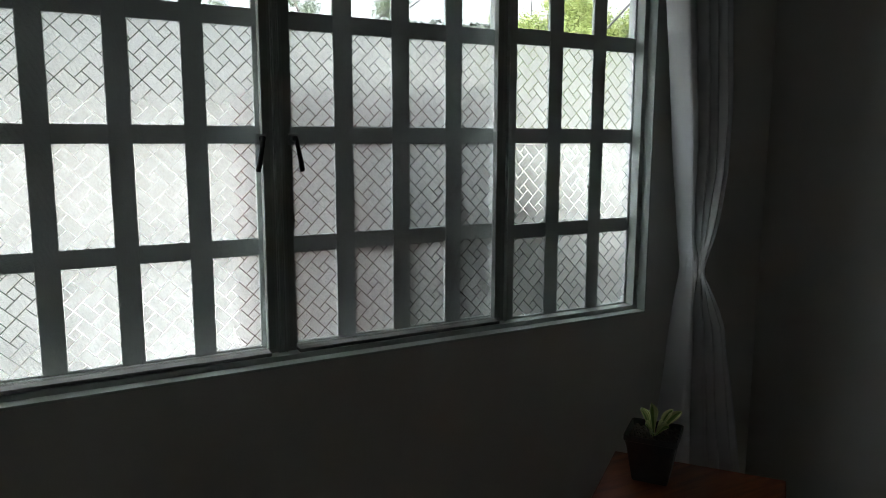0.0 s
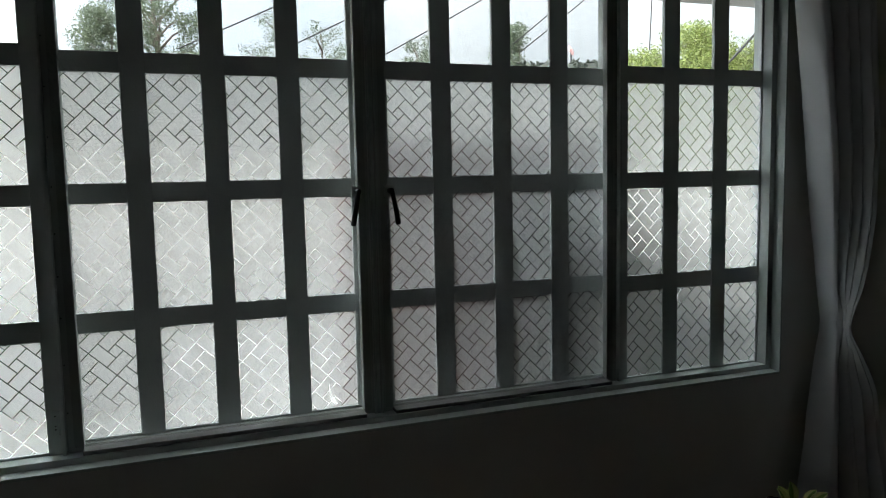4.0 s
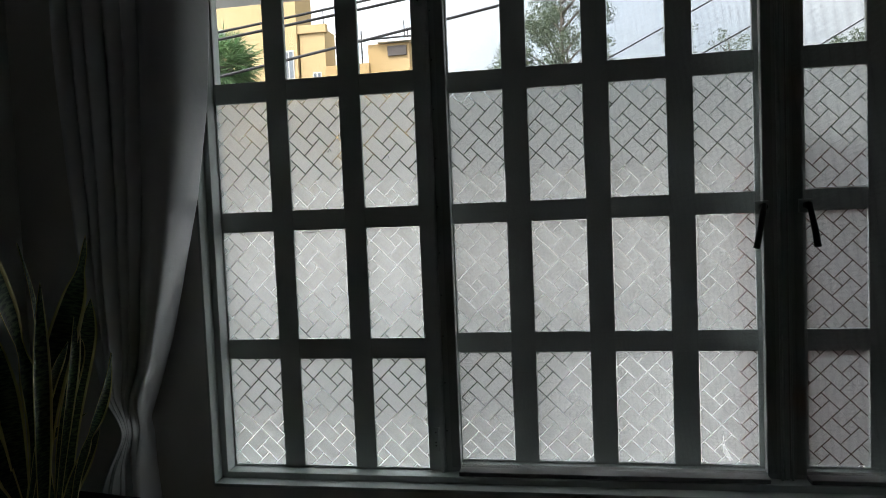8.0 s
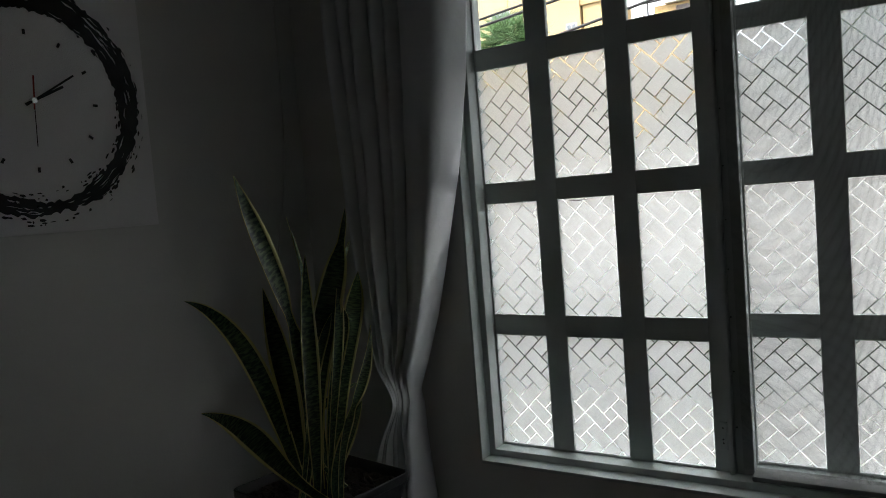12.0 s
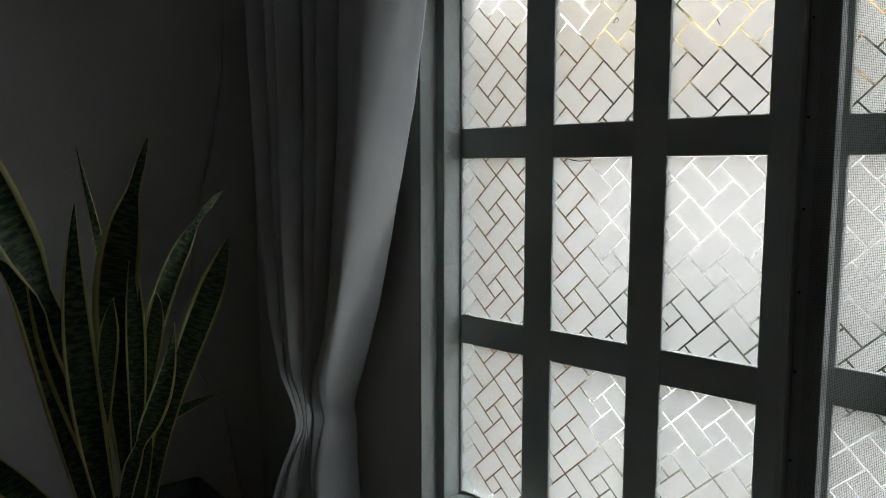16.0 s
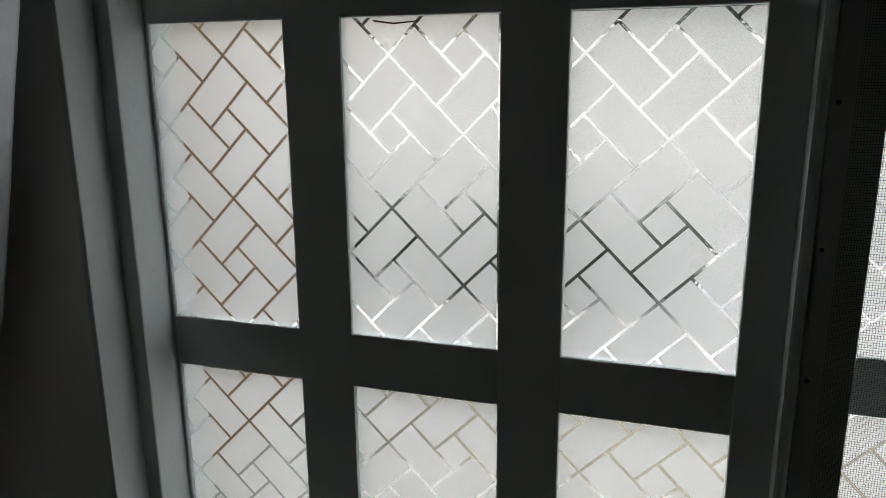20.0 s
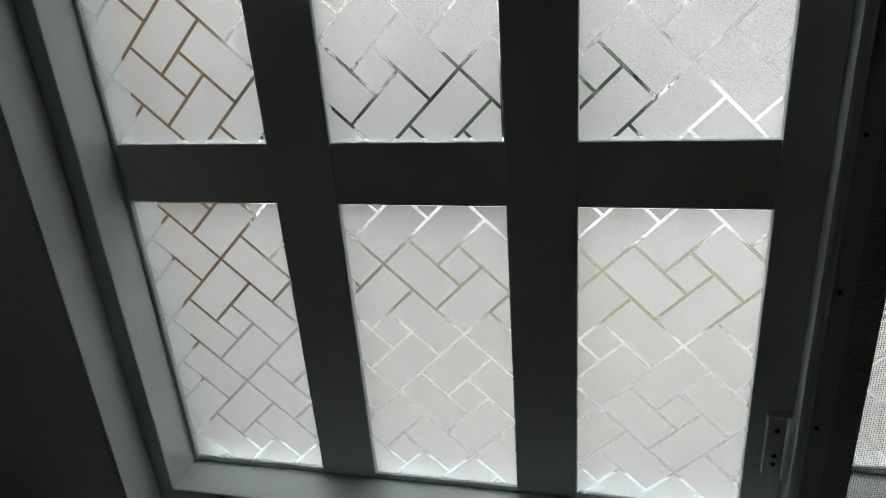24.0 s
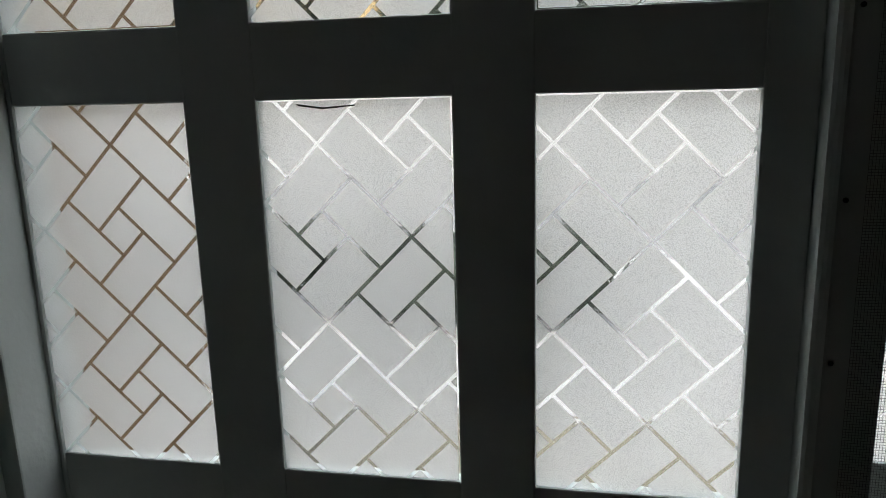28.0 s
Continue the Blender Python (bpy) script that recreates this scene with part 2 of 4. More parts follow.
def ribbed_glass_mat():
    """Glass under the film: faint ripples bend what shows in the clear joints."""
    m = glass_mat()
    m.name = "rippled_glass"
    n, l = m.node_tree.nodes, m.node_tree.links
    co = n.new("ShaderNodeTexCoord")
    ns = n.new("ShaderNodeTexNoise")
    ns.inputs["Scale"].default_value, ns.inputs["Detail"].default_value = 260.0, 3.0
    l.new(co.outputs["Object"], ns.inputs["Vector"])
    bp = n.new("ShaderNodeBump")
    bp.inputs["Strength"].default_value, bp.inputs["Distance"].default_value = 0.07, 0.002
    l.new(ns.outputs["Fac"], bp.inputs["Height"])
    l.new(bp.outputs[0], n["Principled BSDF"].inputs["Normal"])
    return m


M_GLASS, M_RIPPLE, M_FILM = glass_mat(), ribbed_glass_mat(), film_mat()


def cloth_mat():
    m, n, l, p = shade("grey_satin_cloth")
    co = n.new("ShaderNodeTexCoord")
    ns = n.new("ShaderNodeTexNoise")
    ns.inputs["Scale"].default_value, ns.inputs["Detail"].default_value = 5.0, 4.0
    l.new(co.outputs["Object"], ns.inputs["Vector"])
    rp = n.new("ShaderNodeValToRGB")
    rp.color_ramp.elements[0].color, rp.color_ramp.elements[1].color = (0.70, 0.725, 0.755, 1), (0.77, 0.795, 0.825, 1)
    l.new(ns.outputs["Fac"], rp.inputs[0])
    l.new(rp.outputs[0], p.inputs["Base Color"])
    wv = n.new("ShaderNodeTexNoise")
    wv.inputs["Scale"].default_value = 60.0
    l.new(co.outputs["Object"], wv.inputs["Vector"])
    bp = n.new("ShaderNodeBump")
    bp.inputs["Strength"].default_value, bp.inputs["Distance"].default_value = 0.12, 0.004
    l.new(wv.outputs["Fac"], bp.inputs["Height"])
    l.new(bp.outputs[0], p.inputs["Normal"])
    p.inputs["Roughness"].default_value = 0.3
    p.inputs["Specular IOR Level"].default_value = 1.0
    p.inputs["Sheen Weight"].default_value = 0.3
    p.inputs["Coat Weight"].default_value = 0.6
    p.inputs["Coat Roughness"].default_value = 0.38
    return m


def snake_mat():
    """Dark green blade with paler cross bands and a yellow margin; u runs across the blade, v along it."""
    m, n, l, p = shade("snake_plant_leaf")
    uv = n.new("ShaderNodeUVMap")
    sp = n.new("ShaderNodeSeparateXYZ")
    l.new(uv.outputs[0], sp.inputs[0])
    mp = n.new("ShaderNodeMapping")
    mp.inputs["Scale"].default_value = (1.6, 60.0, 1.0)
    l.new(uv.outputs[0], mp.inputs["Vector"])
    ns = n.new("ShaderNodeTexNoise")
    ns.inputs["Scale"].default_value, ns.inputs["Detail"].default_value = 1.6, 5.0
    l.new(mp.outputs[0], ns.inputs["Vector"])
    rp = n.new("ShaderNodeValToRGB")
    rp.color_ramp.elements[0].position, rp.color_ramp.elements[1].position = 0.44, 0.6
    rp.color_ramp.elements[0].color, rp.color_ramp.elements[1].color = (0.022, 0.052, 0.027, 1), (0.14, 0.22, 0.10, 1)
    l.new(ns.outputs["Fac"], rp.inputs[0])
    d = n.new("ShaderNodeMath")
    d.operation = "SUBTRACT"
    d.inputs[1].default_value = 0.5
    l.new(sp.outputs["X"], d.inputs[0])
    ab = n.new("ShaderNodeMath")
    ab.operation = "ABSOLUTE"
    l.new(d.outputs[0], ab.inputs[0])
    ed = n.new("ShaderNodeValToRGB")
    ed.color_ramp.elements[0].position, ed.color_ramp.elements[1].position = 0.365, 0.40
    l.new(ab.outputs[0], ed.inputs[0])
    mx = n.new("ShaderNodeMixRGB")
    mx.inputs[2].default_value = (0.86, 0.80, 0.34, 1)
    l.new(ed.outputs[0], mx.inputs[0])
    l.new(rp.outputs[0], mx.inputs[1])
    l.new(mx.outputs[0], p.inputs["Base Color"])
    p.inputs["Roughness"].default_value = 0.3
    return m


def small_leaf_mat():
    m, n, l, p = shade("variegated_leaf")
    uv = n.new("ShaderNodeUVMap")
    sp = n.new("ShaderNodeSeparateXYZ")
    l.new(uv.outputs[0], sp.inputs[0])
    d = n.new("ShaderNodeMath")
    d.operation = "SUBTRACT"
    d.inputs[1].default_value = 0.5
    l.new(sp.outputs["X"], d.inputs[0])
    ab = n.new("ShaderNodeMath")
    ab.operation = "ABSOLUTE"
    l.new(d.outputs[0], ab.inputs[0])
    ed = n.new("ShaderNodeValToRGB")
    ed.color_ramp.elements[0].position, ed.color_ramp.elements[1].position = 0.16, 0.26
    ed.color_ramp.elements[0].color, ed.color_ramp.elements[1].color = (0.16, 0.30, 0.05, 1), (0.80, 0.86, 0.42, 1)
    l.new(ab.outputs[0], ed.inputs[0])
    l.new(ed.outputs[0], p.inputs["Base Color"])
    p.inputs["Roughness"].default_value = 0.4
    return m


M_CLOTH, M_SNAKE, M_SLEAF = cloth_mat(), snake_mat(), small_leaf_mat()


# ---- builders ----
def thing(name, at=(0, 0, 0), label="", category="", group="", kind=""):
    return tagged(new(name), label, category, group, kind) if at == (0, 0, 0) else _at(tagged(new(name), label, category, group, kind), at)


def _at(ob, at):
    ob.location = at
    return ob


def part(name, bm, material, parent=None, label="", smooth=False):
    """Links a bmesh, in world coordinates, as one mesh object under its thing."""
    me = bpy.data.meshes.new(name)
    bm.to_mesh(me)
    bm.free()
    return part_mesh(name, me, material, parent, label, smooth)


def part_mesh(name, me, material, parent=None, label="", smooth=False):
    me.materials.append(material)
    if smooth:
        for f in me.polygons:
            f.use_smooth = True
    ob = new(name, me)
    if parent is not None:
        ob.parent = parent
        base = parent
        off = Vector((0, 0, 0))
        while base is not None:
            off += base.location
            base = base.parent
        ob.location = -off
    if label:
        ob["label"] = label
    return ob


def block(x0, x1, y0, y1, z0, z1, bevel=0.0, bm=None):
    own = bm is None
    bm = bmesh.new() if own else bm
    m = Matrix.Translation(((x0 + x1) / 2, (y0 + y1) / 2, (z0 + z1) / 2)) @ Matrix.Diagonal((x1 - x0, y1 - y0, z1 - z0, 1))
    r = bmesh.ops.create_cube(bm, size=1, matrix=m)
    if bevel:
        es = list({e for v in r["verts"] for e in v.link_edges})
        bmesh.ops.bevel(bm, geom=es, offset=bevel, segments=2, affect="EDGES", profile=0.6)
    return bm


def turned(bm, m):
    bmesh.ops.transform(bm, matrix=m, verts=bm.verts)
    return bm


def tube(points, radius, sides=6, taper=None):
    """A round bar along points; taper: end radius."""
    verts, faces = [], []
    n = len(points)
    for i, p in enumerate(points):
        p = Vector(p)
        a, b = Vector(points[max(0, i - 1)]), Vector(points[min(n - 1, i + 1)])
        d = (b - a).normalized()
        u = d.cross(Vector((0, 0, 1)))
        u = u.normalized() if u.length > 1e-4 else Vector((1, 0, 0))
        w = d.cross(u)
        r = radius if taper is None else radius + (taper - radius) * i / (n - 1)
        for k in range(sides):
            an = 2 * math.pi * k / sides
            verts.append(p + r * (math.cos(an) * u + math.sin(an) * w))
    for i in range(n - 1):
        for k in range(sides):
            k2 = (k + 1) % sides
            faces.append((i * sides + k, i * sides + k2, (i + 1) * sides + k2, (i + 1) * sides + k))
    faces.append(tuple(range(sides))[::-1])
    faces.append(tuple(range((n - 1) * sides, n * sides)))
    return verts, faces


def mesh_of(name, verts, faces):
    me = bpy.data.meshes.new(name)
    me.from_pydata([tuple(v) for v in verts], [], faces)
    me.update()
    return me


# ---- the room ----
X0, X1, Y0, YB, ZC = -0.378, 2.44, -0.06, -3.3, 2.45
OX0, OX1, OZ0, OZ1 = -0.017, 1.974, 0.982, 1.932
YO, YW = 0.034, 0.15


def slab(name, boxes, material, label, category):
    bm = bmesh.new()
    for b in boxes:
        block(*b, bm=bm)
    return tagged(part(name, bm, material), label, category, kind="structure")


slab("wall_north", [(X0 - 0.15, OX0, Y0, YO, 0, ZC), (OX1, X1 + 0.15, Y0, YO, 0, ZC), (OX0, OX1, Y0, YO, 0, OZ0), (OX0, OX1, Y0, YO, OZ1, ZC),
                    (X0 - 0.15, OX0 - 0.25, YO, YW, -0.15, ZC + 0.5), (OX1 + 0.25, X1 + 0.15, YO, YW, -0.15, ZC + 0.5),
                    (OX0 - 0.25, OX1 + 0.25, YO, YW, -0.15, OZ0 - 0.2), (OX0 - 0.25, OX1 + 0.25, YO, YW, OZ1 + 0.2, ZC + 0.5)],
     M_WALL, "grey painted plaster wall around the window", "wall")
slab("wall_west", [(X0 - 0.15, X0, YB, Y0, 0, ZC)], M_WALL, "plain grey painted side wall behind the clock", "wall")
slab("wall_east", [(X1, X1 + 0.15, YB, Y0, 0, ZC)], M_WALL, "plain grey painted side wall beside the curtain", "wall")
slab("wall_south", [(X0 - 0.15, X1 + 0.15, YB - 0.15, YB, 0, ZC)], M_WALL, "plain grey painted back wall", "wall")
slab("floor", [(X0 - 0.15, X1 + 0.15, YB - 0.15, YO, -0.15, 0)], M_FLOOR, "brown tiled room floor", "floor")
slab("ceiling", [(X0 - 0.15, X1 + 0.15, YB - 0.15, Y0, ZC, ZC + 0.15)], M_CEIL, "white painted ceiling", "ceiling")
slab("eave", [(-2.5, 5.5, YW, 0.32, 1.945, 2.08)], M_EAVE, "weathered white concrete eave over the window", "eave")

# ---- the window ----
PITCH, PH = 0.2373, 0.2
ROWS_Z = [(1.0 + PITCH * r, 1.0 + PITCH * r + PH) for r in range(4)]
LIGHTS = [
    ("window_2", 0.0, 0.1378, 0.0985, 3, 0.0, "fixed grey-painted steel window light with frosted film panes"),
    ("window_3", 0.428, 0.141, 0.097, 4, 0.05, "grey-painted steel casement with frosted panes behind an insect screen"),
    ("window_4", 1.028, 0.141, 0.097, 4, 0.05, "grey-painted steel casement beside the meeting stile, behind an insect screen"),
    ("window_5", 1.576, 0.1395, 0.098, 3, 0.0, "fixed grey-painted steel light beside the far jamb"),
]

# stepped surround
win = thing("window_1", (0.98, 0.0, OZ0), "stepped pale grey-green steel window surround in the wall", "window frame", kind="structure")
AX0, AX1, AZ0, AZ1 = OX0, OX1, OZ0, OZ1
BX0, BX1, BZ0, BZ1 = -0.003, 1.957, 0.9955, 1.917
part("jamb", block(AX0, BX0, -0.032, 0.03, AZ0 + 0.003, AZ1 - 0.003, 0.0015), M_FRAME, win)
part("jamb", block(BX1, AX1, -0.032, 0.03, AZ0 + 0.003, AZ1 - 0.003, 0.0015), M_FRAME, win)
part("sill", block(AX0 + 0.002, AX1 - 0.002, -0.0318, 0.0298, AZ0 - 0.002, BZ0, 0.0015), M_FRAME, win)
part("head", block(AX0 + 0.002, AX1 - 0.002, -0.0318, 0.0298, BZ1, AZ1 + 0.002, 0.0015), M_FRAME, win)
# the outer rebate that the casements close against
part("outer_sill", block(0.3995, 1.5515, 0.031, 0.076, 0.972, BZ0 - 0.001, 0.001), M_FRAME, win)
part("outer_head", block(0.3995, 1.5515, 0.031, 0.076, BZ1 + 0.001, AZ1, 0.001), M_FRAME, win)
for px0, px1, py0, py1 in ((0.3985, 0.4042, 0.0205, 0.076), (1.5465, 1.5520, 0.0205, 0.076)):
    part("mullion", block(px0, px1, py0, py1, 0.985, 1.93, 0.0005), M_FRAME, win)
part("meeting_post", block(0.9745, 0.9815, -0.0085, 0.047, BZ0, BZ1, 0.0008), M_FRAME, win)
for rx in (0.9685, 0.9845):
    part("ridge", block(rx, rx + 0.0032, -0.0125, -0.0062, BZ0, BZ1, 0.0012), M_FRAME, win, "narrow pale meeting ridge")
part("cover_strip", block(0.970, 0.986, 0.0725, 0.076, BZ0, BZ1, 0.0005), M_FRAME, win)
# lining of the opening, flush with the wall face
part("lining", block(AX0 - 0.002, AX0 + 0.0025, -0.0615, -0.03, AZ0, AZ1, 0.001), M_FRAME, win)
part("lining", block(AX1 - 0.0025, AX1 + 0.002, -0.0615, -0.03, AZ0, AZ1, 0.001), M_FRAME, win)
part("lining", block(AX0, AX1, -0.0618, -0.03, AZ0 - 0.004, AZ0 + 0.002, 0.001), M_FRAME, win)
part("lining", block(AX0, AX1, -0.0618, -0.03, AZ1 - 0.002, AZ1 + 0.004, 0.001), M_FRAME, win)
# beads between the fixed lights and the screens
for bx in (0.3975, 1.546):
    part("bead", block(bx, bx + 0.007, -0.014, 0.02, BZ0, BZ1, 0.0025), M_STEEL, win, "narrow rounded bead")

# pinwheel film pattern
SQ, LN, GAP = 0.0655, 0.0421, 0.0019
HALF = SQ / math.sqrt(2)
PHASE = {("window_2", 0, 0): (0.053, 1.162), ("window_2", 1, 0): (0.161, 1.162), ("window_2", 2, 0): (0.289, 1.162),
         ("window_2", 0, 1): (0.054, 1.324), ("window_2", 1, 1): (0.168, 1.323), ("window_2", 2, 1): (0.284, 1.322),
         ("window_2", 0, 2): (0.053, 1.65), ("window_2", 1, 2): (0.183, 1.556), ("window_2", 2, 2): (0.326, 1.632)}
ROW_PHASE = (1.162, 1.323, 1.56)


def clip(poly, x0, x1, z0, z1):
    for axis, lim, sign in ((0, x0, 1), (0, x1, -1), (1, z0, 1), (1, z1, -1)):
        out = []
        for i, a in enumerate(poly):
            b = poly[(i + 1) % len(poly)]
            da, db = sign * (a[axis] - lim), sign * (b[axis] - lim)
            if da >= 0:
                out.append(a)
            if (da >= 0) != (db >= 0):
                k = da / (da - db)
                out.append((a[0] + k * (b[0] - a[0]), a[1] + k * (b[1] - a[1])))
        poly = out
        if len(poly) < 3:
            return []
    return poly


def film_polys(x0, x1, z0, z1, px, pz):
    """The pieces of the film on one pane: squares with four bricks round each, turned by 45 degrees; a crossing lies at px, pz."""
    polys = []
    g = GAP / 2
    w = SQ - LN
    c, s = math.cos(radians(45)), math.sin(radians(45))
    near = int(max(x1 - x0, z1 - z0) / HALF) + 3
    for i in range(-near, near):
        for j in range(-near, near):
            u0, v0 = i * SQ, j * SQ
            # u runs down-right, v runs up-right; the corners are crossings
            rects = [
                (u0 + w + g, u0 + SQ - g, v0 + LN + g, v0 + SQ - g),
                (u0 + LN + g, u0 + SQ - g, v0 + g, v0 + LN - g),
                (u0 + g, u0 + LN - g, v0 + g, v0 + w - g),
                (u0 + g, u0 + w - g, v0 + w + g, v0 + SQ - g),
                (u0 + w + g, u0 + LN - g, v0 + w + g, v0 + LN - g),
            ]
            for a, b, d, e in rects:
                poly = [(px + c * u + c * v, pz - s * u + s * v) for u, v in ((a, d), (b, d), (b, e), (a, e))]
                poly = clip(poly, x0, x1, z0, z1)
                if len(poly) >= 3:
                    area = abs(sum(poly[k][0] * poly[(k + 1) % len(poly)][1] - poly[(k + 1) % len(poly)][0] * poly[k][1] for k in range(len(poly)))) / 2
                    if area > 4e-6:
                        polys.append(poly)
    return polys


rng = random.Random(7)
panes = []
for name, cx, cp, cw, nc, yy, label in LIGHTS:
    sash = thing(name, (cx + (cp * nc) / 2, yy, BZ0), label, "window", "lights of the window", "structure")
    cols = [(cx + cp * k, cx + cp * k + cw) for k in range(nc)]
    yf, yb = yy - 0.002, yy + 0.011
    xa, xb = (BX0, 0.3975) if name == "window_2" else (0.4045, 0.976) if name == "window_3" else (0.980, 1.546) if name == "window_4" else (1.553, BX1)
    part("stile", block(xa, cols[0][0], yf, yb, BZ0, BZ1, 0.0012), M_STEEL, sash)
    part("stile", block(cols[-1][1], xb, yf, yb, BZ0, BZ1, 0.0012), M_STEEL, sash)
    for k in range(nc - 1):
        part("glazing_bar", block(cols[k][1], cols[k + 1][0], yf + 0.0006, yb - 0.0006, ROWS_Z[0][0] - 0.002, ROWS_Z[3][1] + 0.002, 0.0012), M_STEEL, sash)
    zs = [BZ0] + [z for r in ROWS_Z for z in r] + [BZ1]
    for k in range(0, len(zs), 2):
        if zs[k + 1] - zs[k] > 0.001:
            part("rail" if k in (0, 8) else "cross_bar", block(cols[0][0] - 0.002, cols[-1][1] + 0.002, yf + 0.0012, yb - 0.0012, zs[k], zs[k + 1], 0.0012), M_STEEL, sash)
    for k, (a, b) in enumerate(cols):
        for r, (z0, z1) in enumerate(ROWS_Z):
            pane = part("pane", block(a - 0.003, b + 0.003, yy + 0.0012, yy + 0.0042, z0 - 0.004, z1 + 0.004), M_GLASS if r == 3 else M_RIPPLE, sash, "clear glass" if r == 3 else "frosted film on glass")
            pane.visible_shadow = False
            if r < 3:
                panes.append((name, k, r, a, b, z0, z1, yy + 0.0002, pane))

# ---- insect screens ----
def insect_screen(x0, x1, label):
    z0, z1 = BZ0 + 0.001, BZ1 - 0.001
    sc = thing("insect_screen", ((x0 + x1) / 2, 0, z0), label, "insect screen", "insect screens")
    w = 0.026
    ya, yb = -0.006, 0.012
    part("stile", block(x0, x0 + w, ya, yb, z0, z1, 0.0015), M_SCREENF, sc)
    part("stile", block(x1 - w, x1, ya, yb, z0, z1, 0.0015), M_SCREENF, sc)
    part("rail", block(x0 + w, x1 - w, -0.03, yb, z0, z0 + 0.0075, 0.0015), M_DARKRAIL, sc, "lower rail toned darker to stand in for shade")
    part("rail", block(x0 + w, x1 - w, ya, yb, z1 - 0.02, z1, 0.0015), M_SCREENF, sc)
    verts, faces = [], []
    step, th = 0.00135, 0.00009
    ym = -0.0072
    xa, xb, za, zb = x0 + 0.011, x1 - 0.011, z0 + 0.009, z1 - 0.008
    for x in np.arange(xa, xb, step):
        i = len(verts)
        verts += [(x - th, ym, za), (x + th, ym, za), (x + th, ym, zb), (x - th, ym, zb)]
        faces.append((i, i + 1, i + 2, i + 3))
    for z in np.arange(za, zb, step):
        i = len(verts)
        verts += [(xa, ym + 0.0002, z - th), (xb, ym + 0.0002, z - th), (xb, ym + 0.0002, z + th), (xa, ym + 0.0002, z + th)]
        faces.append((i, i + 1, i + 2, i + 3))
    net = part_mesh("netting", mesh_of("netting", verts, faces), M_WIRE, sc, "fine dark woven netting")
    net["kind"] = "stuff"
    return sc


insect_screen(0.406, 0.9735, "dark framed insect screen hinged in front of the casement")
insect_screen(0.9825, 1.5445, "dark framed insect screen in front of the other casement")


def lever_lock(x, lean, label):
    lk = thing("lever_lock", (x, -0.01, 1.44), label, "window lock", "window locks")
    part("plate", block(x - 0.011, x + 0.011, -0.0115, -0.005, 1.436, 1.458, 0.002), M_SCREENF, lk)
    v, f = tube([(x, -0.008, 1.448), (x, -0.024, 1.448)], 0.006, 10)
    part_mesh("spindle", mesh_of("spindle", v, f), M_BLACKMETAL, lk, smooth=False)
    pts = [(x + lean * k * 0.018, -0.024 - 0.004 * math.sin(k * 3), 1.452 - 0.07 * k) for k in (0, 0.25, 0.5, 0.75, 1)]
    v, f = tube(pts, 0.0045, 8, 0.0055)
    part_mesh("lever", mesh_of("lever", v, f), M_BLACKMETAL, lk, "tapered black lever", True)
    return lk


lever_lock(0.945, -0.7, "black metal lever lock hanging down on the screen stile")
lever_lock(1.012, 0.7, "black metal lever lock on the facing screen stile")


for hz, hl in ((1.055, "small grey screen hinge on the fixed stile"), (1.84, "small grey upper screen hinge")):
    hg = thing("hinge", (0.392, -0.004, hz), hl, "hinge", "screen hinges")
    part("leaf_plate", block(0.3835, 0.3965, -0.0075, -0.0022, hz - 0.021, hz + 0.021, 0.0008), M_FRAME, hg)
    v, f = tube([(0.3965, -0.0085, hz - 0.021), (0.3965, -0.0085, hz + 0.021)], 0.0032, 10)
    part_mesh("knuckle", mesh_of("knuckle", v, f), M_FRAME, hg, "", True)
    for dz in (-0.012, -0.006, 0.012):
        v, f = tube([(0.389, -0.0078, hz + dz), (0.389, -0.0071, hz + dz)], 0.0014, 8)
        part_mesh("screw", mesh_of("screw", v, f), M_BLACKMETAL, hg)
for sx in (0.4095, 0.9705, 0.9855, 1.5415):
    for sz in (1.07, 1.157, 1.241, 1.314, 1.389, 1.47, 1.555, 1.64, 1.725, 1.81):
        v, f = tube([(sx, -0.0068, sz), (sx, -0.0056, sz)], 0.0012, 8)
        tagged(part_mesh("screw", mesh_of("screw", v, f), M_BLACKMETAL, None), "tiny dark screw in the screen stile", "screw", "screen screws")
# faults in the film: a torn hole, dark creases
TEAR = [(0.8885, 1.058), (0.8905, 1.040), (0.8935, 1.028), (0.899, 1.018), (0.9045, 1.0075), (0.8985, 1.0065), (0.8935, 1.012), (0.889, 1.020), (0.8875, 1.035)]


def inside(p, ring):
    odd = False
    for k, a in enumerate(ring):
        b = ring[k - 1]
        if (a[1] > p[1]) != (b[1] > p[1]) and p[0] < (b[0] - a[0]) * (p[1] - a[1]) / (b[1] - a[1]) + a[0]:
            odd = not odd
    return odd


def torn(polys, ring, step):
    """Cuts a hole out of film pieces, in small cells."""
    x0, x1 = min(q[0] for q in ring), max(q[0] for q in ring)
    z0, z1 = min(q[1] for q in ring), max(q[1] for q in ring)
    cells = [(-9, x0, -9, 9), (x1, 9, -9, 9), (x0, x1, -9, z0), (x0, x1, z1, 9)]
    nx, nz = max(1, round((x1 - x0) / step)), max(1, round((z1 - z0) / step))
    for i in range(nx):
        for j in range(nz):
            c = (x0 + (x1 - x0) * i / nx, x0 + (x1 - x0) * (i + 1) / nx, z0 + (z1 - z0) * j / nz, z0 + (z1 - z0) * (j + 1) / nz)
            if not inside(((c[0] + c[1]) / 2, (c[2] + c[3]) / 2), ring):
                cells.append(c)
    out = [clip(poly, *c) for poly in polys for c in cells]
    return [q for q in out if len(q) >= 3]


CREASE = [(0.158, 1.4355), (0.172, 1.4335), (0.189, 1.4345), (0.1885, 1.4338), (0.172, 1.4325), (0.160, 1.4342)]
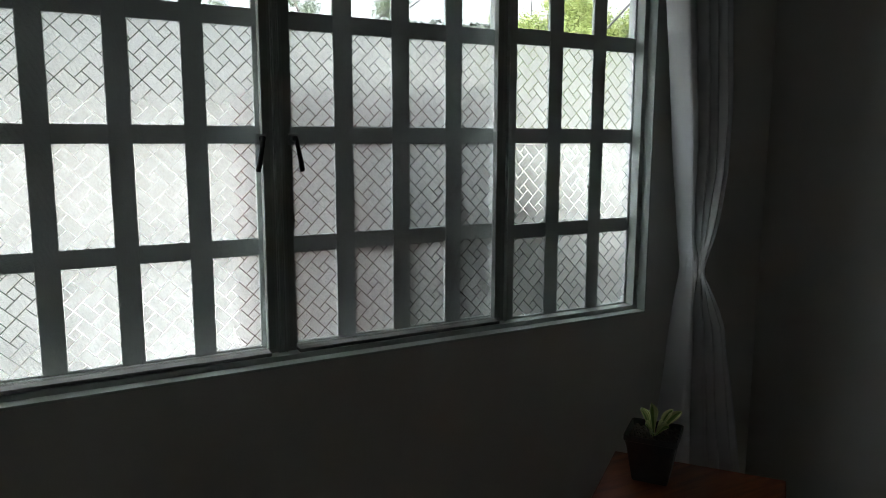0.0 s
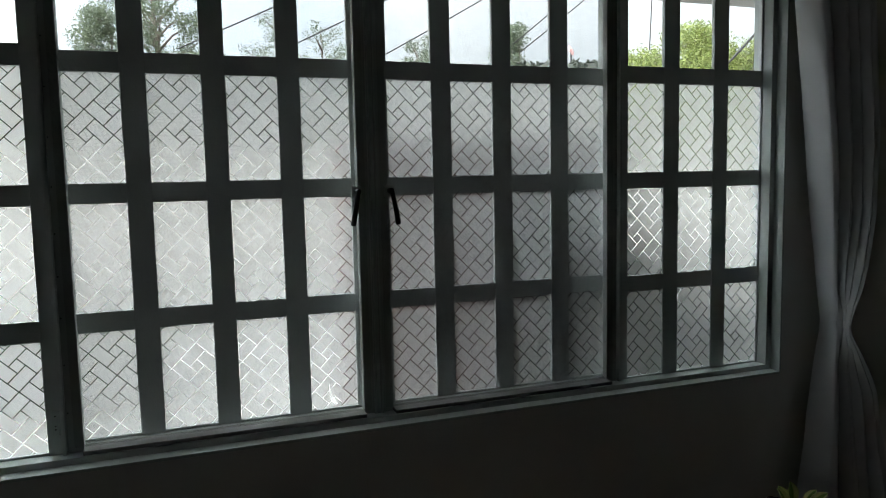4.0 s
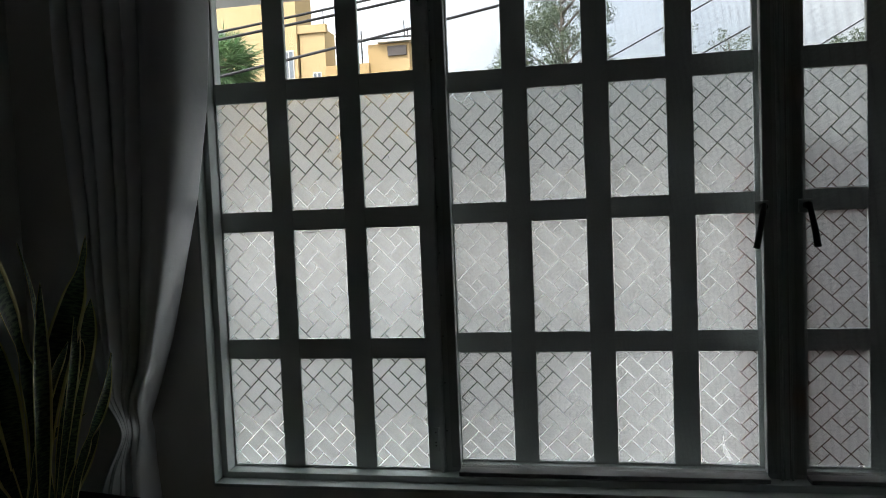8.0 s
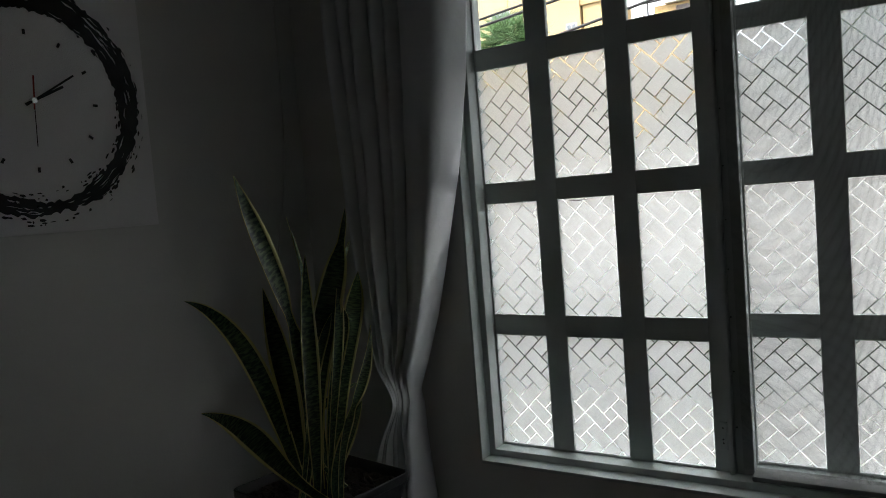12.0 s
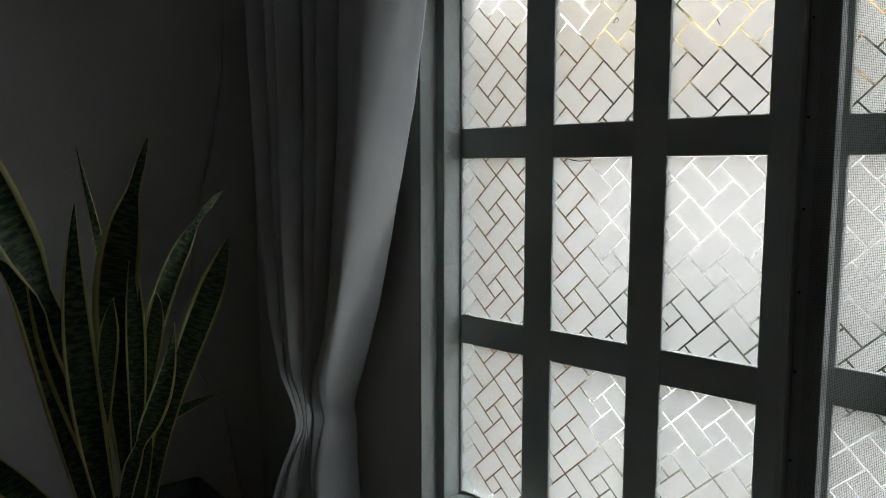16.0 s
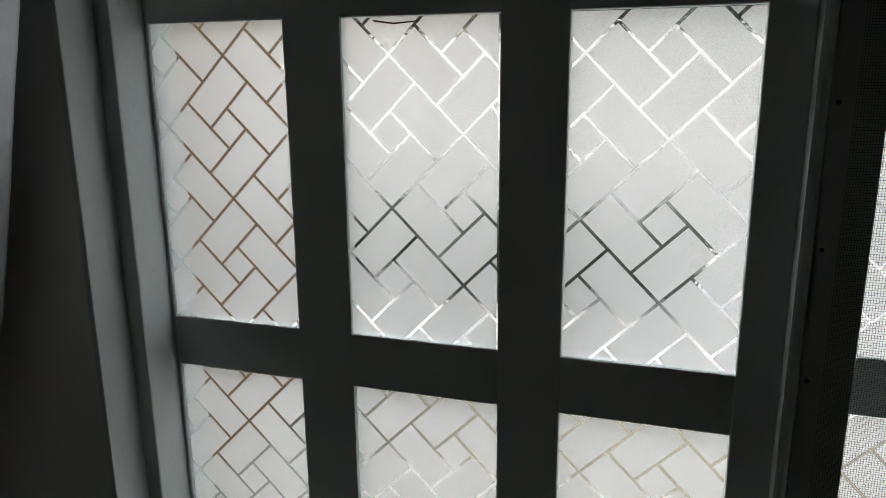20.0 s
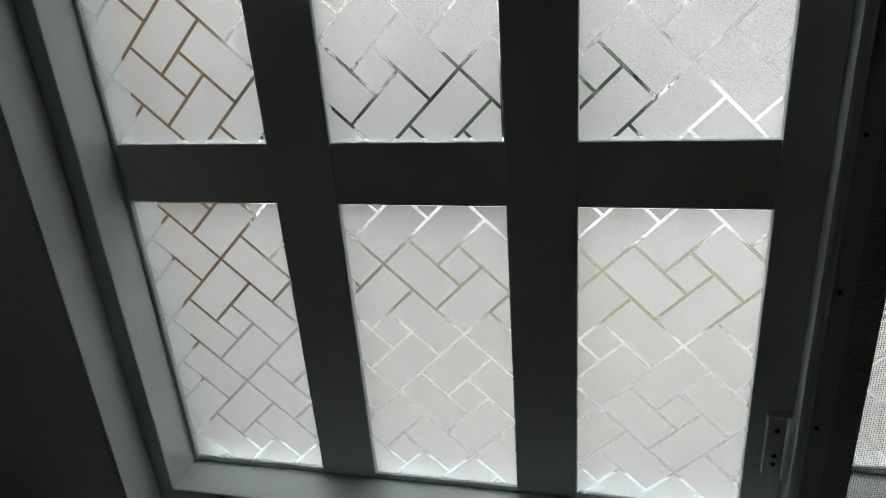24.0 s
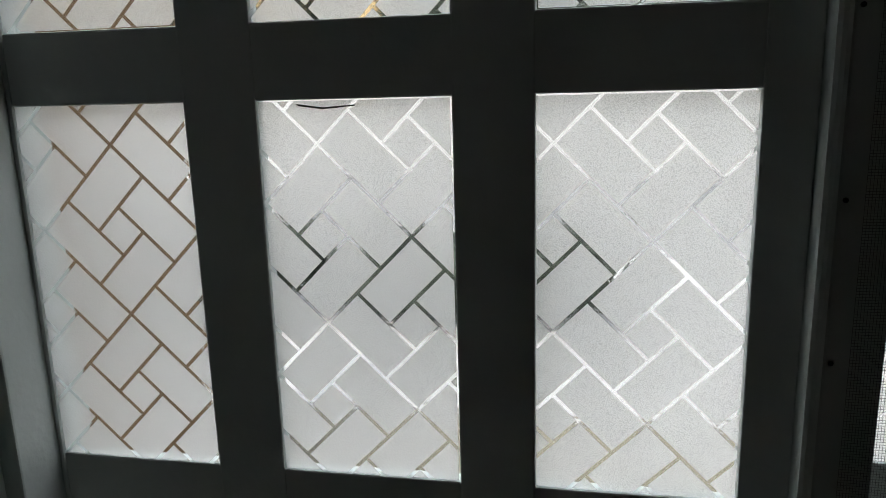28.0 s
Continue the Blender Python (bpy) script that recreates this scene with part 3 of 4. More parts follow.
tagged(part_mesh("film_crease", mesh_of("film_crease", [(x, -0.0004, z) for x, z in CREASE], [tuple(range(len(CREASE)))]), M_INK, None), "dark crease along the film edge", "film crease")
for pts in ([(0.2095, -0.0006, 1.578), (0.212, -0.0006, 1.5765), (0.2125, -0.0006, 1.580), (0.215, -0.0006, 1.582), (0.2165, -0.0006, 1.5795), (0.2155, -0.0006, 1.577)], [(0.3215, -0.0006, 1.567), (0.323, -0.0006, 1.563), (0.3245, -0.0006, 1.5605)]):
    v, f = tube(pts, 0.0005, 6)
    tagged(part_mesh("film_scratch", mesh_of("film_scratch", v, f), M_BLACKMETAL, None), "small dark squiggle stuck on the film", "scratch")


# ---- curtains ----
def curtain(label, keys, pleats, seed, knot, y_near, y_far):
    """keys: rows of z, x of the edge by the window, x of the far edge, fold depth. The cloth runs from the wall (y_near) out into the room (y_far). One broad fold lies by the window, narrower pleats behind it; all of them are drawn together at the knot's height."""
    rg = random.Random(seed)
    nz, ns = 230, 220
    # rows lie closer together round the knot
    zs = np.array(sorted(list(np.linspace(keys[-1][0], keys[0][0], nz - 60)) + list(np.linspace(knot - 0.06, knot + 0.06, 60)), reverse=True))
    kk = np.array(keys[::-1])
    step = np.linspace(-0.036, 0.036, 25)
    soft = np.exp(-(step / 0.010) ** 2)
    cols = [sum(w * np.interp(zs + d, kk[:, 0], kk[:, i]) for w, d in zip(soft / soft.sum(), step)) for i in (1, 2, 3)]
    cuts = [0.0, 0.5]
    while cuts[-1] < 1.0:
        cuts.append(cuts[-1] + rg.uniform(0.7, 1.35) * 0.5 / pleats)
    cuts = [c / cuts[-1] for c in cuts]
    amp = [1.05] + [rg.uniform(0.55, 0.95) for _ in cuts]
    lean = [rg.uniform(-0.25, 0.25) for _ in cuts]
    verts, faces = [], []
    for i, z in enumerate(zs):
        near, far, dep = (c[i] for c in cols)
        pinch = math.exp(-((z - knot) / 0.05) ** 2)
        for j in range(ns + 1):
            s = j / ns
            k = min(max(n for n in range(len(cuts) - 1) if cuts[n] <= s + 1e-9), len(cuts) - 2)
            q = min(1.0, (s - cuts[k]) / (cuts[k + 1] - cuts[k]))
            arch = math.sin(math.pi * min(1.0, max(0.0, q + lean[k] * q * (1 - q)))) ** (0.95 if k == 0 else 0.7)
            tuck = math.exp(-((z - knot) / 0.07) ** 2)
            w = 0.8 * s / cuts[1] if s < cuts[1] else 0.8 + 0.2 * (s - cuts[1]) / (1 - cuts[1])
            w = s + (w - s) * tuck
            x = near + (far - near) * w
            y = y_near + (y_far - y_near) * w ** 1.25 - dep * (1 if k == 0 else 1 - 0.75 * tuck) * amp[k] * arch
            # the edge by the window rolls back towards the wall
            roll = max(0.0, 1 - s / 0.2) ** 1.5
            x, y = x + math.copysign(0.024, far - near) * roll, y + 0.027 * roll
            # soft creases that run down into the knot, and a slow sag of the cloth
            y -= (0.0016 + 0.003 * pinch) * math.sin(2 * math.pi * (6 * s + 1.3 * math.sin(2.1 * z + k)) + 3 * k) * (0.35 if k < 1 else 0.5)
            y -= 0.0035 * math.sin(5.3 * z + 2.0 * s + seed) * min(1, 4 * s)
            # loose wrinkles, long down the cloth, and small puckers that gather at the knot
            y -= (0.0014 if k < 1 else 0.003) * noise.noise(Vector((x * 34, z * 3.2, seed))) + 0.0010 * noise.noise(Vector((x * 95, z * 13, seed + 4)))
            y -= 0.0026 * math.exp(-((z - knot) / 0.10) ** 2) * noise.noise(Vector((s * 16, z * 9, seed + 9)))
            x += 0.004 * noise.noise(Vector((s * 3, z * 4.5, seed + 20)))
            verts.append((x, y, z))
    for i in range(len(zs) - 1):
        for j in range(ns):
            a = i * (ns + 1) + j
            faces.append((a, a + 1, a + ns + 2, a + ns + 1))
    ob = part_mesh("curtain", mesh_of("curtain", verts, faces), M_CLOTH, None, "", True)
    so = ob.modifiers.new("thick", "SOLIDIFY")
    so.thickness, so.offset = 0.002, 0.0
    return tagged(ob, label, "curtain", "curtains")


curtain("grey satin curtain gathered and knotted beside the snake plant",
        [(2.43, 0.09, -0.20, 0.034), (1.8, 0.062, -0.185, 0.036), (1.65, 0.045, -0.178, 0.037), (1.5, 0.020, -0.170, 0.038), (1.35, -0.018, -0.158, 0.040), (1.25, -0.046, -0.148, 0.038), (1.17, -0.074, -0.136, 0.032),
         (1.132, -0.089, -0.116, 0.020), (1.112, -0.098, -0.110, 0.012), (1.092, -0.092, -0.116, 0.020), (1.04, -0.091, -0.142, 0.032), (0.95, -0.083, -0.168, 0.038), (0.7, -0.06, -0.20, 0.042), (0.03, -0.03, -0.22, 0.044)],
        5, 3, 1.112, -0.110, -0.182)
curtain("grey satin curtain gathered and knotted behind the wooden side table",
        [(2.43, 1.90, 2.075, 0.034), (1.84, 1.948, 2.085, 0.036), (1.73, 1.961, 2.09, 0.037), (1.52, 1.99, 2.10, 0.038), (1.37, 2.008, 2.098, 0.036), (1.25, 2.026, 2.08, 0.032), (1.17, 2.04, 2.066, 0.025),
         (1.125, 2.049, 2.058, 0.017), (1.108, 2.051, 2.056, 0.014), (1.085, 2.047, 2.062, 0.020), (1.04, 2.038, 2.085, 0.030), (0.95, 2.025, 2.125, 0.038), (0.75, 1.998, 2.175, 0.042), (0.5, 1.97, 2.23, 0.044), (0.03, 1.93, 2.28, 0.046)],
        5, 5, 1.108, -0.110, -0.182)


# ---- plants ----
def blade(base, tip, width, bow, twist, face, n=14, thick=0.0025, curl=0.25):
    """A leaf blade as a closed lens-shaped ribbon with u, v. bow: sideways sag at mid length; face: direction of its flat side."""
    base, tip = Vector(base), Vector(tip)
    axis = tip - base
    bow = Vector(bow)
    bm = bmesh.new()
    uvl = bm.loops.layers.uv.new("UVMap")
    rings = []
    f0 = Vector(face)
    for i in range(n + 1):
        t = i / n
        p = base + axis * t + bow * (4 * t * (1 - t))
        tan = (axis + bow * (4 - 8 * t)).normalized()
        wd = width * (0.24 + 0.76 * math.sin(math.pi * 0.5 * min(1.0, t / 0.7)) ** 2.2) * (1 - max(0, (t - 0.62) / 0.38) ** 1.6) + 0.0006
        nn = (f0 - tan * f0.dot(tan)).normalized()
        nn = Matrix.Rotation(twist * (t - 0.85), 3, tan) @ nn
        side = tan.cross(nn).normalized()
        row = []
        for u in (-1, -0.8, -0.4, 0, 0.4, 0.8, 1):
            row.append((p + side * (u * wd / 2) + nn * (curl * wd * (u * u - 0.3)) + nn * thick * (1 - u * u), (u + 1) / 2, t))
        for u in (0.8, 0.4, 0, -0.4, -0.8):
            row.append((p + side * (u * wd / 2) + nn * (curl * wd * (u * u - 0.3)) - nn * thick * (1 - u * u), (u + 1) / 2, t))
        rings.append([(bm.verts.new(c), uu, vv) for c, uu, vv in row])
    m = len(rings[0])
    for i in range(n):
        for k in range(m):
            q = (rings[i][k], rings[i][(k + 1) % m], rings[i + 1][(k + 1) % m], rings[i + 1][k])
            f = bm.faces.new([v[0] for v in q])
            f.smooth = True
            for lp, v in zip(f.loops, q):
                lp[uvl].uv = (v[1], v[2])
    bm.faces.new([v[0] for v in rings[0]])
    bm.faces.new([v[0] for v in rings[-1]][::-1])
    bmesh.ops.recalc_face_normals(bm, faces=bm.faces)
    return bm


def square_pot(cx, cy, z0, z1, top, foot, turn, parent, wall=0.006):
    """A square tapered pot with a rolled rim, open at the top."""
    rows = [(foot * 0.96, z0), (foot, z0 + 0.004), (top * 0.9, z0 + (z1 - z0) * 0.75), (top * 0.965, z1 - 0.014), (top, z1 - 0.012), (top, z1 - 0.001), (top - 0.002, z1), (top - wall, z1), (top - wall - 0.002, z1 - 0.002), (top * 0.84, z1 - 0.03)]
    verts, faces = [], []
    rd = 0.12
    ring = []
    for sx, sy in ((1, 1), (-1, 1), (-1, -1), (1, -1)):
        for k in range(4):
            an = math.atan2(sy, sx) - math.pi / 4 + k * math.pi / 6
            ring.append(((1 - rd) * sx + rd * math.cos(an), (1 - rd) * sy + rd * math.sin(an)))
    R = Matrix.Rotation(radians(turn), 2)
    for w, z in rows:
        for a, b in ring:
            q = R @ Vector((a * w / 2, b * w / 2))
            verts.append((cx + q.x, cy + q.y, z))
    n = len(ring)
    for i in range(len(rows) - 1):
        for k in range(n):
            faces.append((i * n + k, i * n + (k + 1) % n, (i + 1) * n + (k + 1) % n, (i + 1) * n + k))
    faces.append(tuple(range(n))[::-1])
    part_mesh("pot", mesh_of("pot", verts, faces), M_POT, parent, "black plastic square tapered pot")
    # soil with crumbs
    rg = random.Random(int(cx * 1000))
    bm = bmesh.new()
    bmesh.ops.create_grid(bm, x_segments=14, y_segments=14, size=top * 0.44)
    for v in bm.verts:
        v.co.z += rg.uniform(-0.004, 0.004)
    turned(bm, pose(cx, cy, z1 - 0.014, 0, 0, turn))
    for _ in range(90):
        x, y, r = rg.uniform(-1, 1) * top * 0.4, rg.uniform(-1, 1) * top * 0.4, rg.uniform(0.0015, 0.005)
        q = R @ Vector((x, y))
        bmesh.ops.create_icosphere(bm, subdivisions=1, radius=r, matrix=pose(cx + q.x, cy + q.y, z1 - 0.011, rg.uniform(0, 90), rg.uniform(0, 90), 0) @ Matrix.Diagonal((1.6, 1, 0.6, 1)))
    part("soil", bm, M_SOIL, parent, "dark crumbly potting soil")


CAB_Z = 0.915
cab = thing("cabinet", (-0.2, -0.4, 0), "plain white low cabinet under the snake plant", "cabinet")
part("body", block(-0.370, -0.036, -0.64, -0.192, 0.06, CAB_Z - 0.02, 0.002), M_WHITE, cab)
part("top", block(-0.374, -0.024, -0.655, -0.178, CAB_Z - 0.02, CAB_Z, 0.003), M_WHITE, cab, "white laminate top")
part("plinth", block(-0.366, -0.05, -0.62, -0.2, 0.0, 0.06, 0.001), M_WHITE, cab)

PC = (-0.098, -0.386)
snake = thing("snake_plant", (*PC, CAB_Z), "tall variegated snake plant in a black pot on the cabinet", "potted plant")
square_pot(*PC, CAB_Z, 1.057, 0.188, 0.115, -9, snake)


def snake_leaf(foot, low, high, tip, width, peak, roll, waist=0.0, pinch=0.0):
    """One blade along a curve from foot to tip, its flat side to the room, turned by roll; peak: where it is widest; waist, pinch: where a twist narrows it."""
    a, b, c, d = Vector(foot), Vector(low), Vector(high), Vector(tip)
    bm = bmesh.new()
    uvl = bm.loops.layers.uv.new("UVMap")
    rings = []
    n = 26
    us = (-1, -0.82, -0.45, 0, 0.45, 0.82, 1)
    for i in range(n + 1):
        t = i / n
        p = a * (1 - t) ** 3 + b * (3 * t * (1 - t) ** 2) + c * (3 * t * t * (1 - t)) + d * t ** 3
        tan = ((b - a) * (1 - t) ** 2 + (c - b) * (2 * t * (1 - t)) + (d - c) * t * t).normalized()
        grow = 0.4 + 0.6 * math.sin(math.pi * 0.5 * min(1.0, t / peak)) ** 2
        wd = width * grow * (1 - max(0.0, (t - peak) / (1 - peak)) ** 1.9) + 0.0006
        wd *= 1 - pinch * math.exp(-((t - waist) / 0.07) ** 2)
        wave = 8 * math.sin(7 * t + 30 * a.x) + 25 * (t > 0) * pinch * math.tanh((t - waist) * 12)
        face = Vector((0.78, -0.55, 0.12))
        nn = (face - tan * face.dot(tan)).normalized()
        nn = Matrix.Rotation(radians(roll + wave), 3, tan) @ nn
        side = tan.cross(nn).normalized()
        th = 0.0016
        row = [(p + side * (u * wd / 2) + nn * (0.22 * wd * (u * u - 0.3)) + nn * th * (1 - u * u), (u + 1) / 2) for u in us]
        row += [(p + side * (u * wd / 2) + nn * (0.22 * wd * (u * u - 0.3)) - nn * th * (1 - u * u), (u + 1) / 2) for u in us[-2:0:-1]]
        rings.append([(bm.verts.new(q), u, t) for q, u in row])
    m = len(rings[0])
    for i in range(n):
        for k in range(m):
            q = (rings[i][k], rings[i][(k + 1) % m], rings[i + 1][(k + 1) % m], rings[i + 1][k])
            fc = bm.faces.new([v[0] for v in q])
            fc.smooth = True
            for lp, v in zip(fc.loops, q):
                lp[uvl].uv = (v[1], v[2])
    bm.faces.new([v[0] for v in rings[0]])
    bm.faces.new([v[0] for v in rings[-1]][::-1])
    bmesh.ops.recalc_face_normals(bm, faces=bm.faces)
    return part("leaf", bm, M_SNAKE, snake)


snake_leaf((-0.105, -0.424, 1.035), (-0.031, -0.417, 1.241), (-0.019, -0.523, 1.354), (-0.037, -0.551, 1.501), 0.034, 0.76, 15, 0.56, 0.62)
snake_leaf((-0.103, -0.413, 1.04), (-0.089, -0.434, 1.173), (-0.079, -0.459, 1.237), (-0.072, -0.489, 1.357), 0.031, 0.66, -20)
snake_leaf((-0.090, -0.425, 1.04), (-0.091, -0.464, 1.171), (-0.163, -0.437, 1.309), (-0.262, -0.466, 1.334), 0.030, 0.55, 0)
snake_leaf((-0.060, -0.420, 1.045), (-0.105, -0.485, 1.113), (-0.055, -0.530, 1.194), (-0.110, -0.575, 1.211), 0.033, 0.60, -15)
snake_leaf((-0.080, -0.418, 1.042), (-0.048, -0.440, 1.123), (-0.016, -0.480, 1.258), (-0.013, -0.467, 1.397), 0.026, 0.62, 10)
snake_leaf((-0.095, -0.375, 1.045), (-0.093, -0.410, 1.290), (-0.027, -0.432, 1.304), (-0.060, -0.446, 1.446), 0.011, 0.55, 25)
snake_leaf((-0.098, -0.392, 1.045), (-0.053, -0.429, 1.313), (0.030, -0.458, 1.345), (0.018, -0.417, 1.452), 0.038, 0.50, 0, 0.86, 0.45)
snake_leaf((-0.067, -0.407, 1.041), (-0.032, -0.412, 1.228), (0.003, -0.430, 1.281), (0.006, -0.429, 1.367), 0.017, 0.60, 15)
snake_leaf((-0.090, -0.368, 1.039), (-0.105, -0.417, 1.224), (-0.049, -0.349, 1.381), (-0.086, -0.289, 1.401), 0.021, 0.55, 25, 0.80, 0.6)
snake_leaf((-0.050, -0.410, 1.042), (-0.048, -0.378, 1.248), (-0.068, -0.321, 1.262), (-0.073, -0.291, 1.354), 0.030, 0.74, -10)
snake_leaf((-0.084, -0.445, 1.042), (-0.049, -0.431, 1.250), (-0.027, -0.444, 1.270), (0.005, -0.447, 1.317), 0.018, 0.66, 25)
snake_leaf((-0.063, -0.402, 1.042), (-0.055, -0.418, 1.195), (-0.016, -0.391, 1.287), (-0.011, -0.402, 1.314), 0.018, 0.72, -15)
snake_leaf((-0.068, -0.365, 1.042), (-0.150, -0.420, 1.128), (-0.117, -0.353, 1.165), (-0.080, -0.308, 1.184), 0.013, 0.72, 0)
snake_leaf((-0.020, -0.435, 1.042), (0.012, -0.463, 1.205), (0.026, -0.420, 1.182), (0.041, -0.413, 1.296), 0.019, 0.72, 20, 0.52, 0.5)
snake_leaf((-0.045, -0.415, 1.042), (-0.038, -0.436, 1.093), (-0.001, -0.429, 1.149), (0.029, -0.430, 1.199), 0.021, 0.63, -5)

# a thin cord that hangs down the side wall
cord = [(X0 + 0.004, -0.105, 2.2), (X0 + 0.004, -0.108, 1.72), (X0 + 0.004, -0.113, 1.57), (X0 + 0.004, -0.134, 1.457), (X0 + 0.004, -0.152, 1.396), (X0 + 0.004, -0.168, 1.324), (X0 + 0.004, -0.178, 1.246), (X0 + 0.004, -0.178, 1.165), (X0 + 0.004, -0.166, 1.118), (X0 + 0.004, -0.13, 1.06), (X0 + 0.004, -0.10, 0.9)]
v, f = tube(cord, 0.0016, 6)
tagged(part_mesh("hanging_cord", mesh_of("cord", v, f), M_WALL, None, "", True), "thin grey cord hanging down the side wall", "cord")

# ---- side table and small plant ----
TZ = 0.68
tab = thing("side_table", (1.75, -0.45, 0), "reddish-brown polished wooden side table standing by the curtain", "table")
TD = math.degrees(math.atan2(-0.31, 0.23))
TM = pose(1.757, -0.198, 0, 0, 0, TD)
part("tabletop", turned(block(0, 0.388, -0.56, 0, TZ - 0.022, TZ, 0.004), TM), M_WOOD, tab)
for lx, ly in ((0.03, -0.03), (0.33, -0.03), (0.03, -0.53), (0.33, -0.53)):
    part("leg", turned(block(lx, lx + 0.035, ly - 0.035, ly, 0, TZ - 0.022, 0.003), TM), M_WOOD, tab)
for a in ((0.05, 0.345, -0.06, -0.04), (0.05, 0.345, -0.55, -0.53), (0.035, 0.055, -0.54, -0.05), (0.34, 0.36, -0.54, -0.05)):
    part("apron", turned(block(*a, TZ - 0.085, TZ - 0.023, 0.002), TM), M_WOOD, tab)
SP = (1.735, -0.345)
hosta = thing("small_plant", (*SP, TZ), "small yellow-green variegated plant in a black pot on the table", "potted plant")
square_pot(*SP, TZ, TZ + 0.112, 0.118, 0.08, 36, hosta, 0.004)
RIGHT, NEAR = Vector((0.81, -0.56, 0)), Vector((-0.56, -0.81, 0))
for a, h, d, w in ((-0.008, 0.062, -0.005, 0.026), (-0.034, 0.050, 0.004, 0.020), (-0.028, 0.046, -0.018, 0.020), (-0.026, 0.022, 0.028, 0.026), (-0.010, 0.004, 0.036, 0.020),
                   (0.062, 0.046, 0.0, 0.022), (0.066, 0.036, -0.018, 0.022), (0.044, 0.046, -0.012, 0.020), (0.018, 0.026, 0.020, 0.024), (0.032, 0.012, 0.014, 0.022), (-0.006, 0.036, -0.03, 0.022)):
    root = Vector((*SP, TZ + 0.098)) + 0.15 * (RIGHT * a + NEAR * d)
    tip = Vector((*SP, TZ + 0.112 + h)) + RIGHT * a + NEAR * d
    out = (RIGHT * a + NEAR * d).normalized()
    part("leaf", blade(root, tip, w * 1.0, (0, 0, 0.008), 0.3, (-out.x * 0.7 - 0.3, -out.y * 0.7 - 0.5, 0.5), 8, 0.0008, 0.35), M_SLEAF, hosta)

# ---- wall clock on canvas ----
CY, CZ, CX = -0.607, 1.63, -0.354
clock = thing("wall_clock", (X0, CY, CZ), "square white canvas wall clock with a black brushed ring", "clock")
part("canvas", block(X0 + 0.001, CX, CY - 0.18, CY + 0.18, CZ - 0.18, CZ + 0.18, 0.002), M_CANVAS, clock, "stretched white canvas")


def ink_ring():
    rg = random.Random(4)
    n = 220
    verts, faces = [], []
    for i in range(n):
        an = 2 * math.pi * i / n
        thick = 0.026 + 0.010 * math.sin(an + 0.2) + 0.008 * noise.noise(Vector((math.cos(an) * 2, math.sin(an) * 2, 0)))
        ro = 0.146 + thick * 0.6 + 0.006 * noise.noise(Vector((math.cos(an) * 14, math.sin(an) * 14, 3))) + rg.uniform(-0.0015, 0.0015)
        ri = 0.146 - thick * 0.6 + 0.005 * noise.noise(Vector((math.cos(an) * 16, math.sin(an) * 16, 9))) + rg.uniform(-0.0012, 0.0012)
        for r in (ri, ro):
            verts.append((CX + 0.0008, CY + r * math.cos(an), CZ + r * math.sin(an)))
    for i in range(n):
        j = (i + 1) % n
        faces.append((2 * i, 2 * i + 1, 2 * j + 1, 2 * j))
    for _ in range(170):
        an = rg.uniform(0, 2 * math.pi)
        r = rg.choice((0.146 + rg.gauss(0.019, 0.004), 0.146 - rg.gauss(0.018, 0.003)))
        a, b = rg.uniform(0.001, 0.006), rg.uniform(0.0006, 0.0022)
        i = len(verts)
        for k in range(5):
            q = 2 * math.pi * k / 5
            tx, ty = a * math.cos(q), b * math.sin(q) * rg.uniform(0.6, 1.4)
            verts.append((CX + 0.0010, CY + (r + ty) * math.cos(an) - tx * math.sin(an), CZ + (r + ty) * math.sin(an) + tx * math.cos(an)))
        faces.append(tuple(range(i, i + 5)))
    return mesh_of("ink_ring", verts, faces)


part_mesh("ink_ring", ink_ring(), M_INK, clock, "black splashed brush ring")
rg = random.Random(9)
verts, faces = [], []
for _ in range(100):
    an = rg.choice((rg.gauss(-0.75, 0.38), rg.gauss(0.75, 0.3), rg.gauss(-2.3, 0.5), rg.uniform(0, 6.28)))
    r, ln, wd = rg.gauss(0.150, 0.011), rg.uniform(0.003, 0.013), rg.uniform(0.0004, 0.0013)
    i = len(verts)
    for t, w in ((-1, 0), (-0.3, 1), (0.5, 0.7), (1, 0), (0.4, -0.8), (-0.5, -1)):
        q, rr = an + t * ln / r, r + w * wd + 0.0025 * t * rg.uniform(-1, 1)
        verts.append((CX + 0.0014, CY + rr * math.cos(q), CZ + rr * math.sin(q)))
    faces.append(tuple(range(i, i + 6)))
part_mesh("dry_brush", mesh_of("flecks", verts, faces), M_CANVAS, clock, "pale dry-brush gaps in the ring")["kind"] = "stuff"
for k in range(12):
    an = radians(30 * k)
    part("hour_mark", turned(block(-0.0035, 0.0035, -0.0004, 0.0004, -0.0018, 0.0018), Matrix.Translation((CX + 0.0006, CY + 0.093 * math.cos(an), CZ + 0.093 * math.sin(an))) @ Matrix.Rotation(an, 4, "X") @ Matrix.Rotation(radians(90), 4, "Z")), M_INK, clock)
for nm, an, ln, wd, xo, mt in (("minute_hand", 33, 0.072, 0.0026, 0.006, M_INK), ("hour_hand", 27, 0.05, 0.0036, 0.0045, M_INK), ("second_hand", -92, 0.062, 0.001, 0.0075, M_INK), ("second_hand_tail", 86, 0.034, 0.0022, 0.0075, M_TAIL)):
    part(nm, turned(block(-0.012, ln, -0.0004, 0.0004, -wd / 2, wd / 2, 0.0002), Matrix.Translation((CX + xo, CY, CZ)) @ Matrix.Rotation(radians(an), 4, "X") @ Matrix.Rotation(radians(90), 4, "Z")), mt, clock)
